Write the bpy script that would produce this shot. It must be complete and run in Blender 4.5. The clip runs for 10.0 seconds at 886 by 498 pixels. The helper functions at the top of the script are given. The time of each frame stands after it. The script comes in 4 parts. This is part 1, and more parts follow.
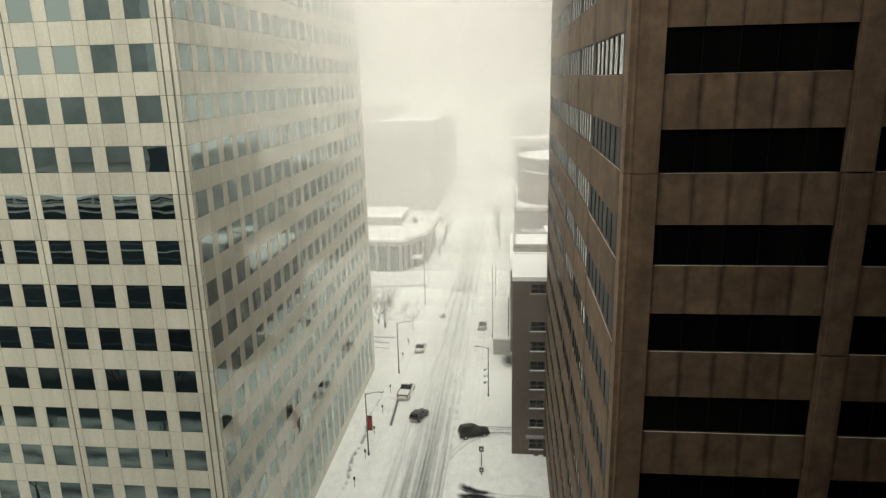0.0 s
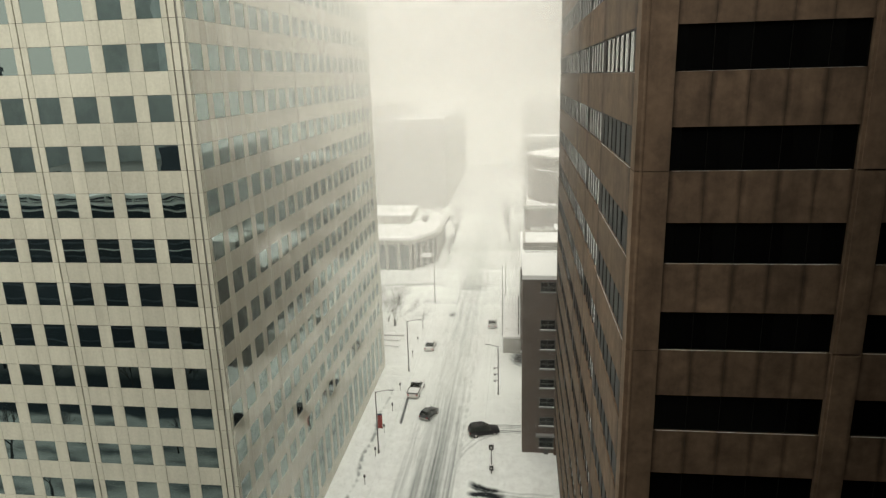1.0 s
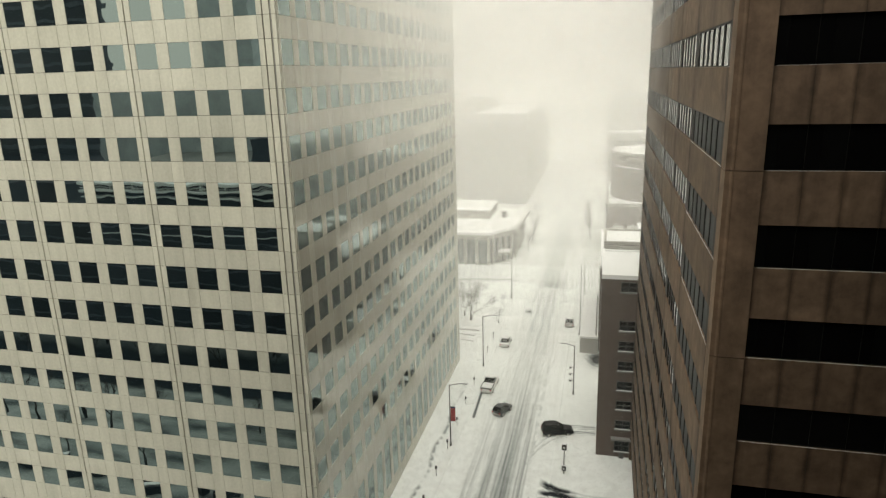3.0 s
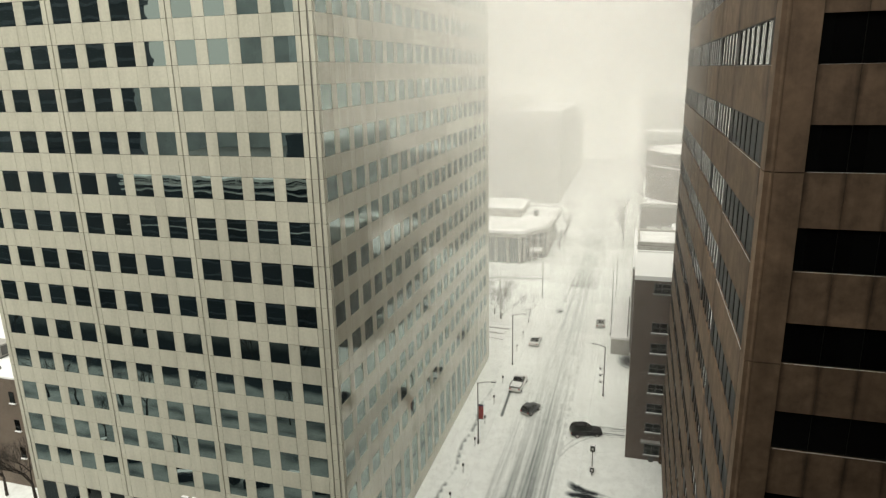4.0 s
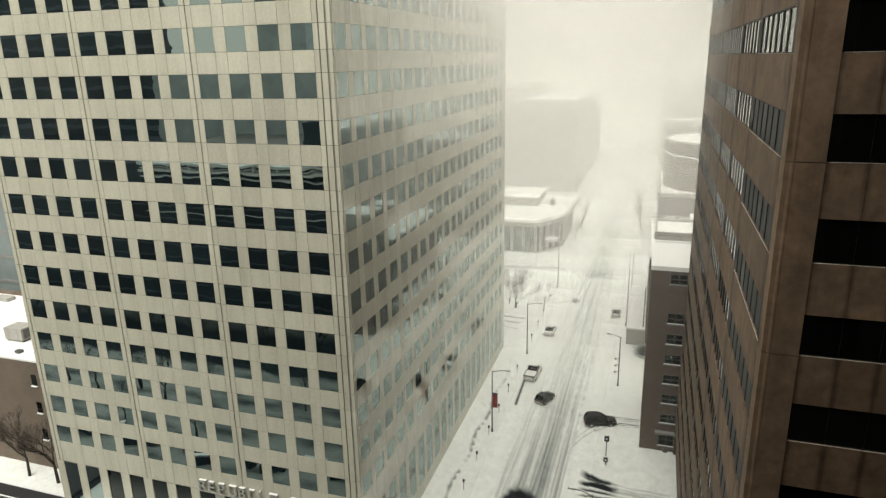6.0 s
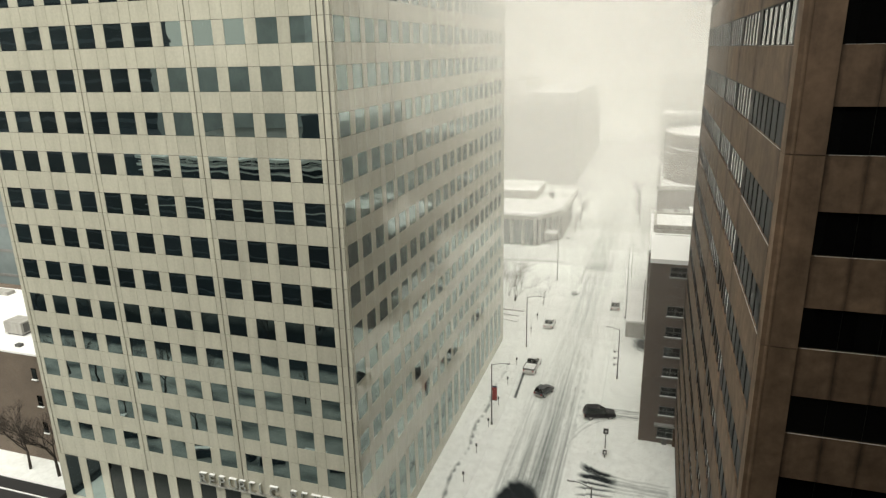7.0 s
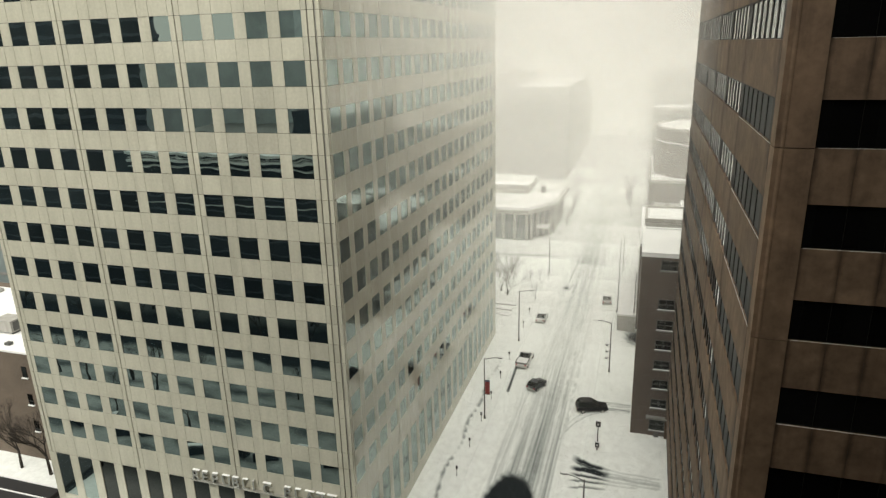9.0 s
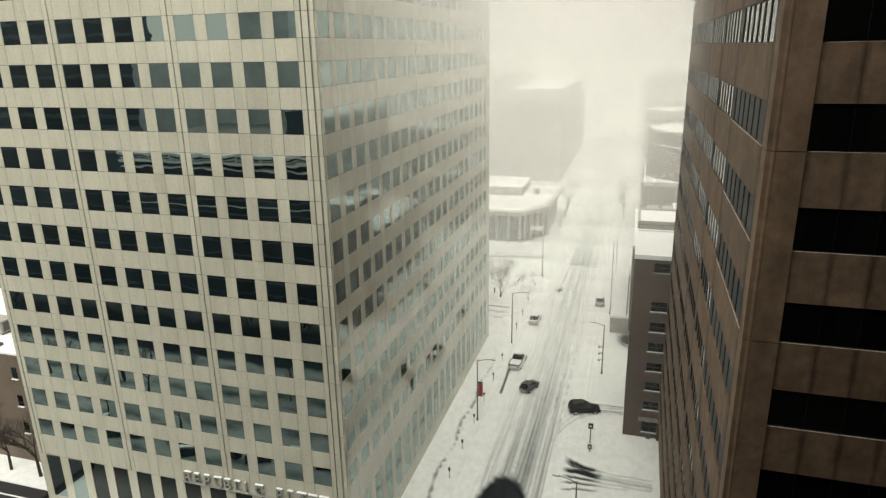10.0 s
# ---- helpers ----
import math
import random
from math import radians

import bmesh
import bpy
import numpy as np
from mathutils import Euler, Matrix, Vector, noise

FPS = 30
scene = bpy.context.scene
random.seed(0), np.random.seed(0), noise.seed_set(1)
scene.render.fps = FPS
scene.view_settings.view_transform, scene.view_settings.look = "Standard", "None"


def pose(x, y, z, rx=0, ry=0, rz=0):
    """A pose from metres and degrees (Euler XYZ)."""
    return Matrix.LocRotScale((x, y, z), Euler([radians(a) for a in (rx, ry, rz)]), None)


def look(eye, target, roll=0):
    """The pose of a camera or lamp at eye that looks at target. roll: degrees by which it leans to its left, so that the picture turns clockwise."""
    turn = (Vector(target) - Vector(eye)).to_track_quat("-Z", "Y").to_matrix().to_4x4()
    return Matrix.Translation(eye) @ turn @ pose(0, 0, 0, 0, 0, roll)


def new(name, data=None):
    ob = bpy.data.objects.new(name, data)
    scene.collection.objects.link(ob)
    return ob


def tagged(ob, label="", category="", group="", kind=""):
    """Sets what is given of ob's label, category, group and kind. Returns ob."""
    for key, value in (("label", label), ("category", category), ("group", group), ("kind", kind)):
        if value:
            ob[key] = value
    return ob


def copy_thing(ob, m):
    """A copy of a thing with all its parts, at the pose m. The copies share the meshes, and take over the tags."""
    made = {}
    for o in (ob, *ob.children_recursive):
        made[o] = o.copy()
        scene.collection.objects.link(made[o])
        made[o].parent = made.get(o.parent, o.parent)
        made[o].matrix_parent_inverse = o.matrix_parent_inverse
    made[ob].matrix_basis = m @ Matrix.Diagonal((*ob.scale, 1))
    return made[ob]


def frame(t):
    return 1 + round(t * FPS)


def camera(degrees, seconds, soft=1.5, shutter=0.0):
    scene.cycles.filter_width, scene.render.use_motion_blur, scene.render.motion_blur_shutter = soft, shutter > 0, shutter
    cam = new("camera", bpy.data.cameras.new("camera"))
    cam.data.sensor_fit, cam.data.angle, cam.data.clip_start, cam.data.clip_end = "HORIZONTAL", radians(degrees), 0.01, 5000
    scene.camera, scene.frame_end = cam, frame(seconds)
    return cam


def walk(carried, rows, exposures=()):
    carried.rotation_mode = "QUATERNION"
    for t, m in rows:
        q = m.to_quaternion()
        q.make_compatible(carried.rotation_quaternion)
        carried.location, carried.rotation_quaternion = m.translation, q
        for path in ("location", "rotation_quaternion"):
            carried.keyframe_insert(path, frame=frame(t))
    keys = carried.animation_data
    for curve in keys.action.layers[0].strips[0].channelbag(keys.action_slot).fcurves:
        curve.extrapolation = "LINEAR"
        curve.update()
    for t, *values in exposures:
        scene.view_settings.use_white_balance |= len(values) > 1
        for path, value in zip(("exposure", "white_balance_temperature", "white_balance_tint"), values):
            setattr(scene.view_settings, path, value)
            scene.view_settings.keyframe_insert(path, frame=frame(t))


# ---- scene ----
cam = camera(68.21, 10.0, soft=1.35)
EYE = (0.0, 0.0, 50.0)
# seconds, yaw, pitch, roll in degrees
TURNS = (
    (0, 5.65, -14.64, 1.25),
    (0.5, 5.89, -14.61, 1.48),
    (1, 6.47, -14.77, 1.50),
    (1.5, 7.65, -15.02, 1.60),
    (2, 9.47, -15.23, 1.69),
    (2.5, 11.56, -15.22, 1.65),
    (3, 13.54, -15.03, 1.52),
    (4.5, 17.27, -15.42, 1.14),
    (5, 17.70, -15.70, 1.13),
    (5.5, 17.86, -15.92, 1.16),
    (7, 17.78, -16.76, 1.23),
    (7.5, 17.73, -17.06, 1.33),
    (8, 17.61, -17.33, 1.37),
    (8.5, 17.36, -17.40, 1.35),
    (9, 17.00, -17.22, 1.38),
    (9.5, 16.71, -17.17, 1.12),
    (10, 16.50, -17.09, 1.03),
)
walk(cam, [(t, pose(*EYE, 90 + pitch, roll, yaw)) for t, yaw, pitch, roll in TURNS], exposures=[(0.0, 0.69), (3.0, 0.69), (10.0, 0.68)])
scene.cycles.transparent_max_bounces = 40

# ---------------------------------------------------------------- daylight
SUN_EL, SUN_AZ = 56.0, 172.0          # soft sun behind thick snow cloud, compass degrees from +y clockwise
world = bpy.data.worlds.new("overcast")
scene.world = world
world.use_nodes = True
wn, wl = world.node_tree.nodes, world.node_tree.links
sky = wn.new("ShaderNodeTexSky")
sky.sky_type, sky.sun_disc = "NISHITA", False
sky.sun_elevation, sky.sun_rotation = radians(SUN_EL), radians(SUN_AZ)
sky.air_density, sky.dust_density = 2.0, 6.0
dim = wn.new("ShaderNodeVectorMath")
dim.operation = "SCALE"
dim.inputs["Scale"].default_value = 0.08
grey = wn.new("ShaderNodeHueSaturation")
grey.inputs["Saturation"].default_value = 0.25
cloud = wn.new("ShaderNodeMixRGB")
cloud.inputs["Fac"].default_value = 0.86
cloud.inputs["Color2"].default_value = (0.87, 0.849, 0.720, 1)
wl.new(sky.outputs["Color"], dim.inputs[0])
wl.new(dim.outputs["Vector"], grey.inputs["Color"])
wl.new(grey.outputs["Color"], cloud.inputs["Color1"])
wl.new(cloud.outputs["Color"], wn["Background"].inputs["Color"])
wn["Background"].inputs["Strength"].default_value = 0.76
sun = new("sun", bpy.data.lights.new("sun", "SUN"))
sun.data.energy, sun.data.angle, sun.data.color = 2.22, radians(55), (1.0, 0.97, 0.88)
sa, se = radians(SUN_AZ), radians(SUN_EL)
sun.matrix_world = look((0, 0, 200), (-math.sin(sa) * math.cos(se), -math.cos(sa) * math.cos(se), 200 - math.sin(se)))


# ---------------------------------------------------------------- materials
def material(name):
    m = bpy.data.materials.new(name)
    m.use_nodes = True
    return m, m.node_tree.nodes, m.node_tree.links, m.node_tree.nodes["Principled BSDF"]


def place_coords(n, l, scale=(1, 1, 1)):
    geo, mp = n.new("ShaderNodeNewGeometry"), n.new("ShaderNodeMapping")
    mp.inputs["Scale"].default_value = scale
    l.new(geo.outputs["Position"], mp.inputs["Vector"])
    return mp.outputs["Vector"]


def noise_node(n, l, vec, scale, detail=4.0, rough=0.55):
    t = n.new("ShaderNodeTexNoise")
    t.inputs["Scale"].default_value, t.inputs["Detail"].default_value, t.inputs["Roughness"].default_value = scale, detail, rough
    l.new(vec, t.inputs["Vector"])
    return t.outputs["Fac"]


def ramp(n, l, fac, stops):
    r = n.new("ShaderNodeValToRGB")
    els = r.color_ramp.elements
    while len(els) < len(stops):
        els.new(0.5)
    for e, (p, c) in zip(els, stops):
        e.position, e.color = p, (*c, 1)
    l.new(fac, r.inputs["Fac"])
    return r.outputs["Color"]


def mix(n, l, kind, fac, a, b):
    m = n.new("ShaderNodeMixRGB")
    m.blend_type = kind
    for sock, v in (("Fac", fac), ("Color1", a), ("Color2", b)):
        if isinstance(v, (int, float)):
            m.inputs[sock].default_value = v
        elif isinstance(v, tuple):
            m.inputs[sock].default_value = (*v, 1)
        else:
            l.new(v, m.inputs[sock])
    return m.outputs["Color"]


def bump(n, l, b, height, strength, distance):
    k = n.new("ShaderNodeBump")
    k.inputs["Strength"].default_value, k.inputs["Distance"].default_value = strength, distance
    l.new(height, k.inputs["Height"])
    l.new(k.outputs["Normal"], b.inputs["Normal"])


def surface(name, base, vary=0.15, grain=6.0, blotch=0.35, rough=0.6, streak=0.0, per_piece=0.0, ior=1.45, bump_by=0.15, warp=0.0, edge=0.0, edge_axis="X", drip=0.0, polish=0.0):
    """Mineral or painted surface: two scales of variation, rain streaks, difference between pieces."""
    m, n, l, b = material(name)
    lo, hi = tuple(c * (1 - vary) for c in base), tuple(min(1, c * (1 + vary)) for c in base)
    v = place_coords(n, l)
    fine, broad = noise_node(n, l, v, grain, 6.0, 0.65), noise_node(n, l, v, blotch, 4.0)
    col = ramp(n, l, fine, ((0.25, lo), (0.75, hi)))
    col = mix(n, l, "MULTIPLY", 0.75, col, ramp(n, l, broad, ((0.3, (1 - vary,) * 3), (0.7, (1.0,) * 3))))
    if streak:
        s = noise_node(n, l, place_coords(n, l, (1.3, 1.3, 0.16)), 1.0, 6.0, 0.62)
        col = mix(n, l, "MULTIPLY", streak, col, ramp(n, l, s, ((0.32, (0.35, 0.33, 0.31)), (0.62, (1, 1, 1)))))
    if per_piece:
        info = n.new("ShaderNodeObjectInfo")
        col = mix(n, l, "MULTIPLY", 1.0, col, ramp(n, l, info.outputs["Random"], ((0.0, (1 - per_piece,) * 3), (1.0, (1.0,) * 3))))
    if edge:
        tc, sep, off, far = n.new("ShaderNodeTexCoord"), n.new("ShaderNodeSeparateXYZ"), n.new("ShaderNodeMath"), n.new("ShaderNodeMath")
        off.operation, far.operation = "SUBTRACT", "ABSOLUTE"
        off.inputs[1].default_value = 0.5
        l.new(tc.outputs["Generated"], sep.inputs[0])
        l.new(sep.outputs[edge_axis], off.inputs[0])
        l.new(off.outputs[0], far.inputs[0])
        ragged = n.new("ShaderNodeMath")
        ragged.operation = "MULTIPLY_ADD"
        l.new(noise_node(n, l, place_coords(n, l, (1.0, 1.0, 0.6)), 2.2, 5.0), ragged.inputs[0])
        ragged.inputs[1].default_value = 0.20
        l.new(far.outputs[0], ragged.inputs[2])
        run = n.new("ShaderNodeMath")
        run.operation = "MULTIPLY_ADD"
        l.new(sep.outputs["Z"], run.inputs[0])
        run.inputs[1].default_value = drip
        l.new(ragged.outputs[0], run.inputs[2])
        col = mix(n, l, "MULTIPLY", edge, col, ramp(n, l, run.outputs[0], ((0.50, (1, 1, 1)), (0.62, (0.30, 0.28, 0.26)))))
    l.new(col, b.inputs["Base Color"])
    b.inputs["Roughness"].default_value, b.inputs["IOR"].default_value = rough, ior
    if warp:
        slow = n.new("ShaderNodeBump")
        slow.inputs["Strength"].default_value, slow.inputs["Distance"].default_value = warp, 0.2
        l.new(noise_node(n, l, v, 0.7, 2.0), slow.inputs["Height"])
        quick = n.new("ShaderNodeBump")
        quick.inputs["Strength"].default_value, quick.inputs["Distance"].default_value = bump_by, 0.02
        l.new(fine, quick.inputs["Height"])
        l.new(slow.outputs["Normal"], quick.inputs["Normal"])
        l.new(quick.outputs["Normal"], b.inputs["Normal"])
        # polished slabs mirror the street at a slant
        lw, k, gloss, both = (n.new("ShaderNode" + s) for s in ("LayerWeight", "MapRange", "BsdfGlossy", "MixShader"))
        lw.inputs["Blend"].default_value = 0.5
        k.inputs["From Min"].default_value, k.inputs["From Max"].default_value = 0.42, 0.62
        k.inputs["To Min"].default_value, k.inputs["To Max"].default_value = 0.0, 0.30 * polish
        gloss.inputs["Roughness"].default_value, gloss.inputs["Color"].default_value = rough, (0.54, 0.53, 0.50, 1)
        l.new(quick.outputs["Normal"], gloss.inputs["Normal"])
        l.new(lw.outputs["Facing"], k.inputs["Value"])
        l.new(k.outputs["Result"], both.inputs[0])
        l.new(b.outputs[0], both.inputs[1])
        l.new(gloss.outputs[0], both.inputs[2])
        l.new(both.outputs[0], n["Material Output"].inputs["Surface"])
    else:
        bump(n, l, b, fine, bump_by, 0.02)
    return m


def glazing(name, base, ior, wave, rough=0.03, vary=0.0, slant=0.0):
    """Coated window glass in front of dark rooms: a mirror that grows brighter at a slant, slightly wavy."""
    m, n, l, b = material(name)
    v = place_coords(n, l)
    if vary:
        info = n.new("ShaderNodeObjectInfo")
        l.new(ramp(n, l, info.outputs["Random"], ((0.0, tuple(c * (1 - vary) for c in base)), (1.0, tuple(c * (1 + vary) for c in base)))), b.inputs["Base Color"])
    else:
        b.inputs["Base Color"].default_value = (*base, 1)
    b.inputs["Roughness"].default_value, b.inputs["IOR"].default_value = rough, ior
    b.inputs["Specular Tint"].default_value = (0.79, 0.955, 0.925, 1)
    bump(n, l, b, noise_node(n, l, v, 0.9, 0.0), wave, 0.06)
    if slant:
        # the metal coating mirrors strongly at a slant
        lw, k, gloss, both = (n.new("ShaderNode" + s) for s in ("LayerWeight", "MapRange", "BsdfGlossy", "MixShader"))
        lw.inputs["Blend"].default_value = 0.5
        k.inputs["From Min"].default_value, k.inputs["From Max"].default_value = 0.40, 0.70
        k.inputs["To Min"].default_value, k.inputs["To Max"].default_value = 0.0, slant
        gloss.inputs["Roughness"].default_value, gloss.inputs["Color"].default_value = rough, (0.86, 0.93, 0.90, 1)
        l.new(b.inputs["Normal"].links[0].from_socket, gloss.inputs["Normal"])
        l.new(lw.outputs["Facing"], k.inputs["Value"])
        l.new(k.outputs["Result"], both.inputs[0])
        l.new(b.outputs[0], both.inputs[1])
        l.new(gloss.outputs[0], both.inputs[2])
        l.new(both.outputs[0], n["Material Output"].inputs["Surface"])
    return m


def plain(name, base, rough=0.5, metal=0.0, vary=0.12, spec=0.5):
    m, n, l, b = material(name)
    f = noise_node(n, l, place_coords(n, l), 9.0, 5.0)
    l.new(ramp(n, l, f, ((0.3, tuple(c * (1 - vary) for c in base)), (0.7, tuple(min(1, c * (1 + vary)) for c in base)))), b.inputs["Base Color"])
    b.inputs["Roughness"].default_value, b.inputs["Metallic"].default_value = rough, metal
    b.inputs["Specular IOR Level"].default_value = spec
    return m


def brick_material(name, a, c, mortar):
    m, n, l, b = material(name)
    geo, sep, com, add = n.new("ShaderNodeNewGeometry"), n.new("ShaderNodeSeparateXYZ"), n.new("ShaderNodeCombineXYZ"), n.new("ShaderNodeMath")
    l.new(geo.outputs["Position"], sep.inputs[0])
    l.new(sep.outputs["X"], add.inputs[0])
    l.new(sep.outputs["Y"], add.inputs[1])
    l.new(add.outputs[0], com.inputs["X"])
    l.new(sep.outputs["Z"], com.inputs["Y"])
    t = n.new("ShaderNodeTexBrick")
    t.inputs["Scale"].default_value, t.inputs["Mortar Size"].default_value = 1.0, 0.008
    t.inputs["Brick Width"].default_value, t.inputs["Row Height"].default_value = 0.22, 0.075
    for k, v in (("Color1", a), ("Color2", c), ("Mortar", mortar)):
        t.inputs[k].default_value = (*v, 1)
    l.new(com.outputs[0], t.inputs["Vector"])
    big = noise_node(n, l, place_coords(n, l), 0.25, 4.0)
    l.new(mix(n, l, "MULTIPLY", 0.8, t.outputs["Color"], ramp(n, l, big, ((0.3, (0.7,) * 3), (0.7, (1,) * 3)))), b.inputs["Base Color"])
    b.inputs["Roughness"].default_value = 0.85
    return m


STONE = surface("polished_beige_stone", (0.606, 0.591, 0.488), 0.10, 4.0, 0.2, 0.09, streak=0.20, per_piece=0.19, ior=1.6, bump_by=0.010, warp=0.05, polish=0.9)
JOINT = plain("dark_joint_sealant", (0.12, 0.112, 0.095), 0.8)
TOWER_GLASS = glazing("tinted_green_glass", (0.006, 0.011, 0.014), 3.8, 0.05, rough=0.012, vary=0.5, slant=0.10)
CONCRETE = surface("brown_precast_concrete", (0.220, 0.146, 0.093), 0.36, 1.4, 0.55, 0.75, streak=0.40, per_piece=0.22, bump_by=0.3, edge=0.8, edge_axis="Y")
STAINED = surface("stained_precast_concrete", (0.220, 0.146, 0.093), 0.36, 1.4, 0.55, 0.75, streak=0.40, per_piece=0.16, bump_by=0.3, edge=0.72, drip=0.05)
PILASTER = surface("weathered_precast_concrete", (0.220, 0.146, 0.093), 0.36, 1.4, 0.55, 0.75, streak=0.40, per_piece=0.16, bump_by=0.3)
DARK_GLASS = glazing("dark_bronze_glass", (0.003, 0.003, 0.003), 1.45, 0.05)
MATT_PANE = plain("matt_dark_pane", (0.03, 0.033, 0.035), 0.6)
SIDE_GLASS = glazing("grey_reflecting_glass", (0.02, 0.022, 0.022), 2.3, 0.05, vary=0.3)
BLACK_METAL = plain("black_anodised_metal", (0.010, 0.009, 0.008), 0.5, spec=0.12)
SNOW = surface("settled_snow", (0.84, 0.845, 0.84), 0.035, 3.0, 0.25, 0.75, bump_by=0.25)
BRICK = brick_material("brown_red_brick", (0.10, 0.074, 0.059), (0.13, 0.095, 0.075), (0.135, 0.122, 0.11))
TAN_BRICK = brick_material("tan_brick", (0.14, 0.106, 0.078), (0.18, 0.138, 0.102), (0.19, 0.165, 0.14))
GREY_WALL = surface("grey_concrete_wall", (0.26, 0.26, 0.25), 0.12, 1.5, 0.2, 0.8, streak=0.3)
PALE_WALL = surface("pale_concrete_wall", (0.42, 0.41, 0.38), 0.1, 1.5, 0.2, 0.8, streak=0.3)
BLUE_WALL = surface("blue_grey_curtain_wall", (0.20, 0.24, 0.24), 0.15, 0.5, 0.1, 0.5)
DARK_WALL = surface("dark_shading_block", (0.035, 0.029, 0.025), 0.2, 1.0, 0.2, 0.8)
SLATE_WALL = surface("dark_slate_cladding", (0.020, 0.024, 0.032), 0.3, 1.0, 0.2, 0.6)
SLATE_LINE = surface("grey_slate_band", (0.10, 0.115, 0.135), 0.3, 1.0, 0.3, 0.7)
TEAL_WALL = surface("grey_green_curtain_wall", (0.52, 0.56, 0.57), 0.25, 0.3, 0.06, 0.6)
STEEL = plain("painted_grey_steel", (0.10, 0.10, 0.095), 0.5, 0.3)
BRIGHT_STEEL = plain("brushed_steel", (0.55, 0.54, 0.51), 0.35, 0.85)
CHROME = plain("polished_steel", (0.62, 0.61, 0.58), 0.10, 1.0, 0.06)
BARK = surface("wet_bark", (0.045, 0.037, 0.03), 0.3, 8.0, 1.0, 0.9)
TYRE = plain("tyre_rubber", (0.015, 0.015, 0.015), 0.8)
WHITE_PAINT = plain("white_paint", (0.72, 0.72, 0.70), 0.4)
BLACK_PAINT = plain("black_car_paint", (0.006, 0.006, 0.008), 0.4, spec=0.18)
GREY_PAINT = plain("charcoal_car_paint", (0.040, 0.044, 0.050), 0.5, spec=0.35)
SILVER_PAINT = plain("silver_car_paint", (0.40, 0.40, 0.39), 0.3, 0.3)
RED_CLOTH = plain("faded_red_cloth", (0.25, 0.035, 0.03), 0.85)
BLUE_CLOTH = plain("dark_blue_cloth", (0.03, 0.04, 0.09), 0.85)
LAMP_LENS = plain("clear_plastic_lens", (0.6, 0.6, 0.58), 0.2)
RED_LENS = plain("red_plastic_lens", (0.35, 0.02, 0.02), 0.25)
SIGNAL_BOX = plain("dark_signal_housing", (0.02, 0.022, 0.02), 0.5)
ASPHALT_ROOF = plain("black_roof_membrane", (0.02, 0.02, 0.021), 0.6)


def snowy_ground():
    """Snow that thins to slush and wet asphalt where wheels and feet have worn it."""
    m, n, l, b = material("trodden_snow")
    att = n.new("ShaderNodeAttribute")
    att.attribute_name = "bare"
    v = place_coords(n, l)
    fine, mid = noise_node(n, l, v, 5.0, 6.0, 0.7), noise_node(n, l, v, 0.6, 4.0)
    add = n.new("ShaderNodeMath")
    add.operation = "MULTIPLY_ADD"
    l.new(fine, add.inputs[0])
    add.inputs[1].default_value = 0.30
    add.inputs[2].default_value = -0.15
    s = n.new("ShaderNodeMath")
    l.new(att.outputs["Fac"], s.inputs[0])
    l.new(add.outputs[0], s.inputs[1])
    white = ramp(n, l, mid, ((0.3, (0.835, 0.855, 0.835)), (0.7, (0.895, 0.92, 0.90))))
    worn = ramp(n, l, s.outputs[0], ((0.10, (1, 1, 1)), (0.42, (0.56, 0.575, 0.575)), (0.70, (0.17, 0.183, 0.187)), (0.88, (0.022, 0.027, 0.031))))
    road = n.new("ShaderNodeAttribute")
    road.attribute_name = "roadway"
    drag = noise_node(n, l, place_coords(n, l, (3.2, 0.10, 1)), 1.0, 6.0, 0.7)
    lump = noise_node(n, l, place_coords(n, l, (1.0, 0.8, 1)), 1.3, 5.0, 0.65)
    drag_col = ramp(n, l, drag, ((0.34, (0.76, 0.765, 0.76)), (0.60, (1, 1, 1))))
    lump_col = ramp(n, l, lump, ((0.34, (0.70, 0.70, 0.69)), (0.60, (1, 1, 1))))
    col = mix(n, l, "MULTIPLY", 1.0, white, worn)
    col = mix(n, l, "MULTIPLY", road.outputs["Fac"], col, drag_col)
    col = mix(n, l, "MULTIPLY", 0.35, col, lump_col)
    l.new(col, b.inputs["Base Color"])
    b.inputs["Roughness"].default_value = 0.7
    b.inputs["Specular IOR Level"].default_value = 0.05
    bump(n, l, b, fine, 0.35, 0.05)
    return m


GROUND_MAT = snowy_ground()


# haze put in as white, partly see-through sheets
def haze_material():
    m, n, l, b = material("haze_sheet")
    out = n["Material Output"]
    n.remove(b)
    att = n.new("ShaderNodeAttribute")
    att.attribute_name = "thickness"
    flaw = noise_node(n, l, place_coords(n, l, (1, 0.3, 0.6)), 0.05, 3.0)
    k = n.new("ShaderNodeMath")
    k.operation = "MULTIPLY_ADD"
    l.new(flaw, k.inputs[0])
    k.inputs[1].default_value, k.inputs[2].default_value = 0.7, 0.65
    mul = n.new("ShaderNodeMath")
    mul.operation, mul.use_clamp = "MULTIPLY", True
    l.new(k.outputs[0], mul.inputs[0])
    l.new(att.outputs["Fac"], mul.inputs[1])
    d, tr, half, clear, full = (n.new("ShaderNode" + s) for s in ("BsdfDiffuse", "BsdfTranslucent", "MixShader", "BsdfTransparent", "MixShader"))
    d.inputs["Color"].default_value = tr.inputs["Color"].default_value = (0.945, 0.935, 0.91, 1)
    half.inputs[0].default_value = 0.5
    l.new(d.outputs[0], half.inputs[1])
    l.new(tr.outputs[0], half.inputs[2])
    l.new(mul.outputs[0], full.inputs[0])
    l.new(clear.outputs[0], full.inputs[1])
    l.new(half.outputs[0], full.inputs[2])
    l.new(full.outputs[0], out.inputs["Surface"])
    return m


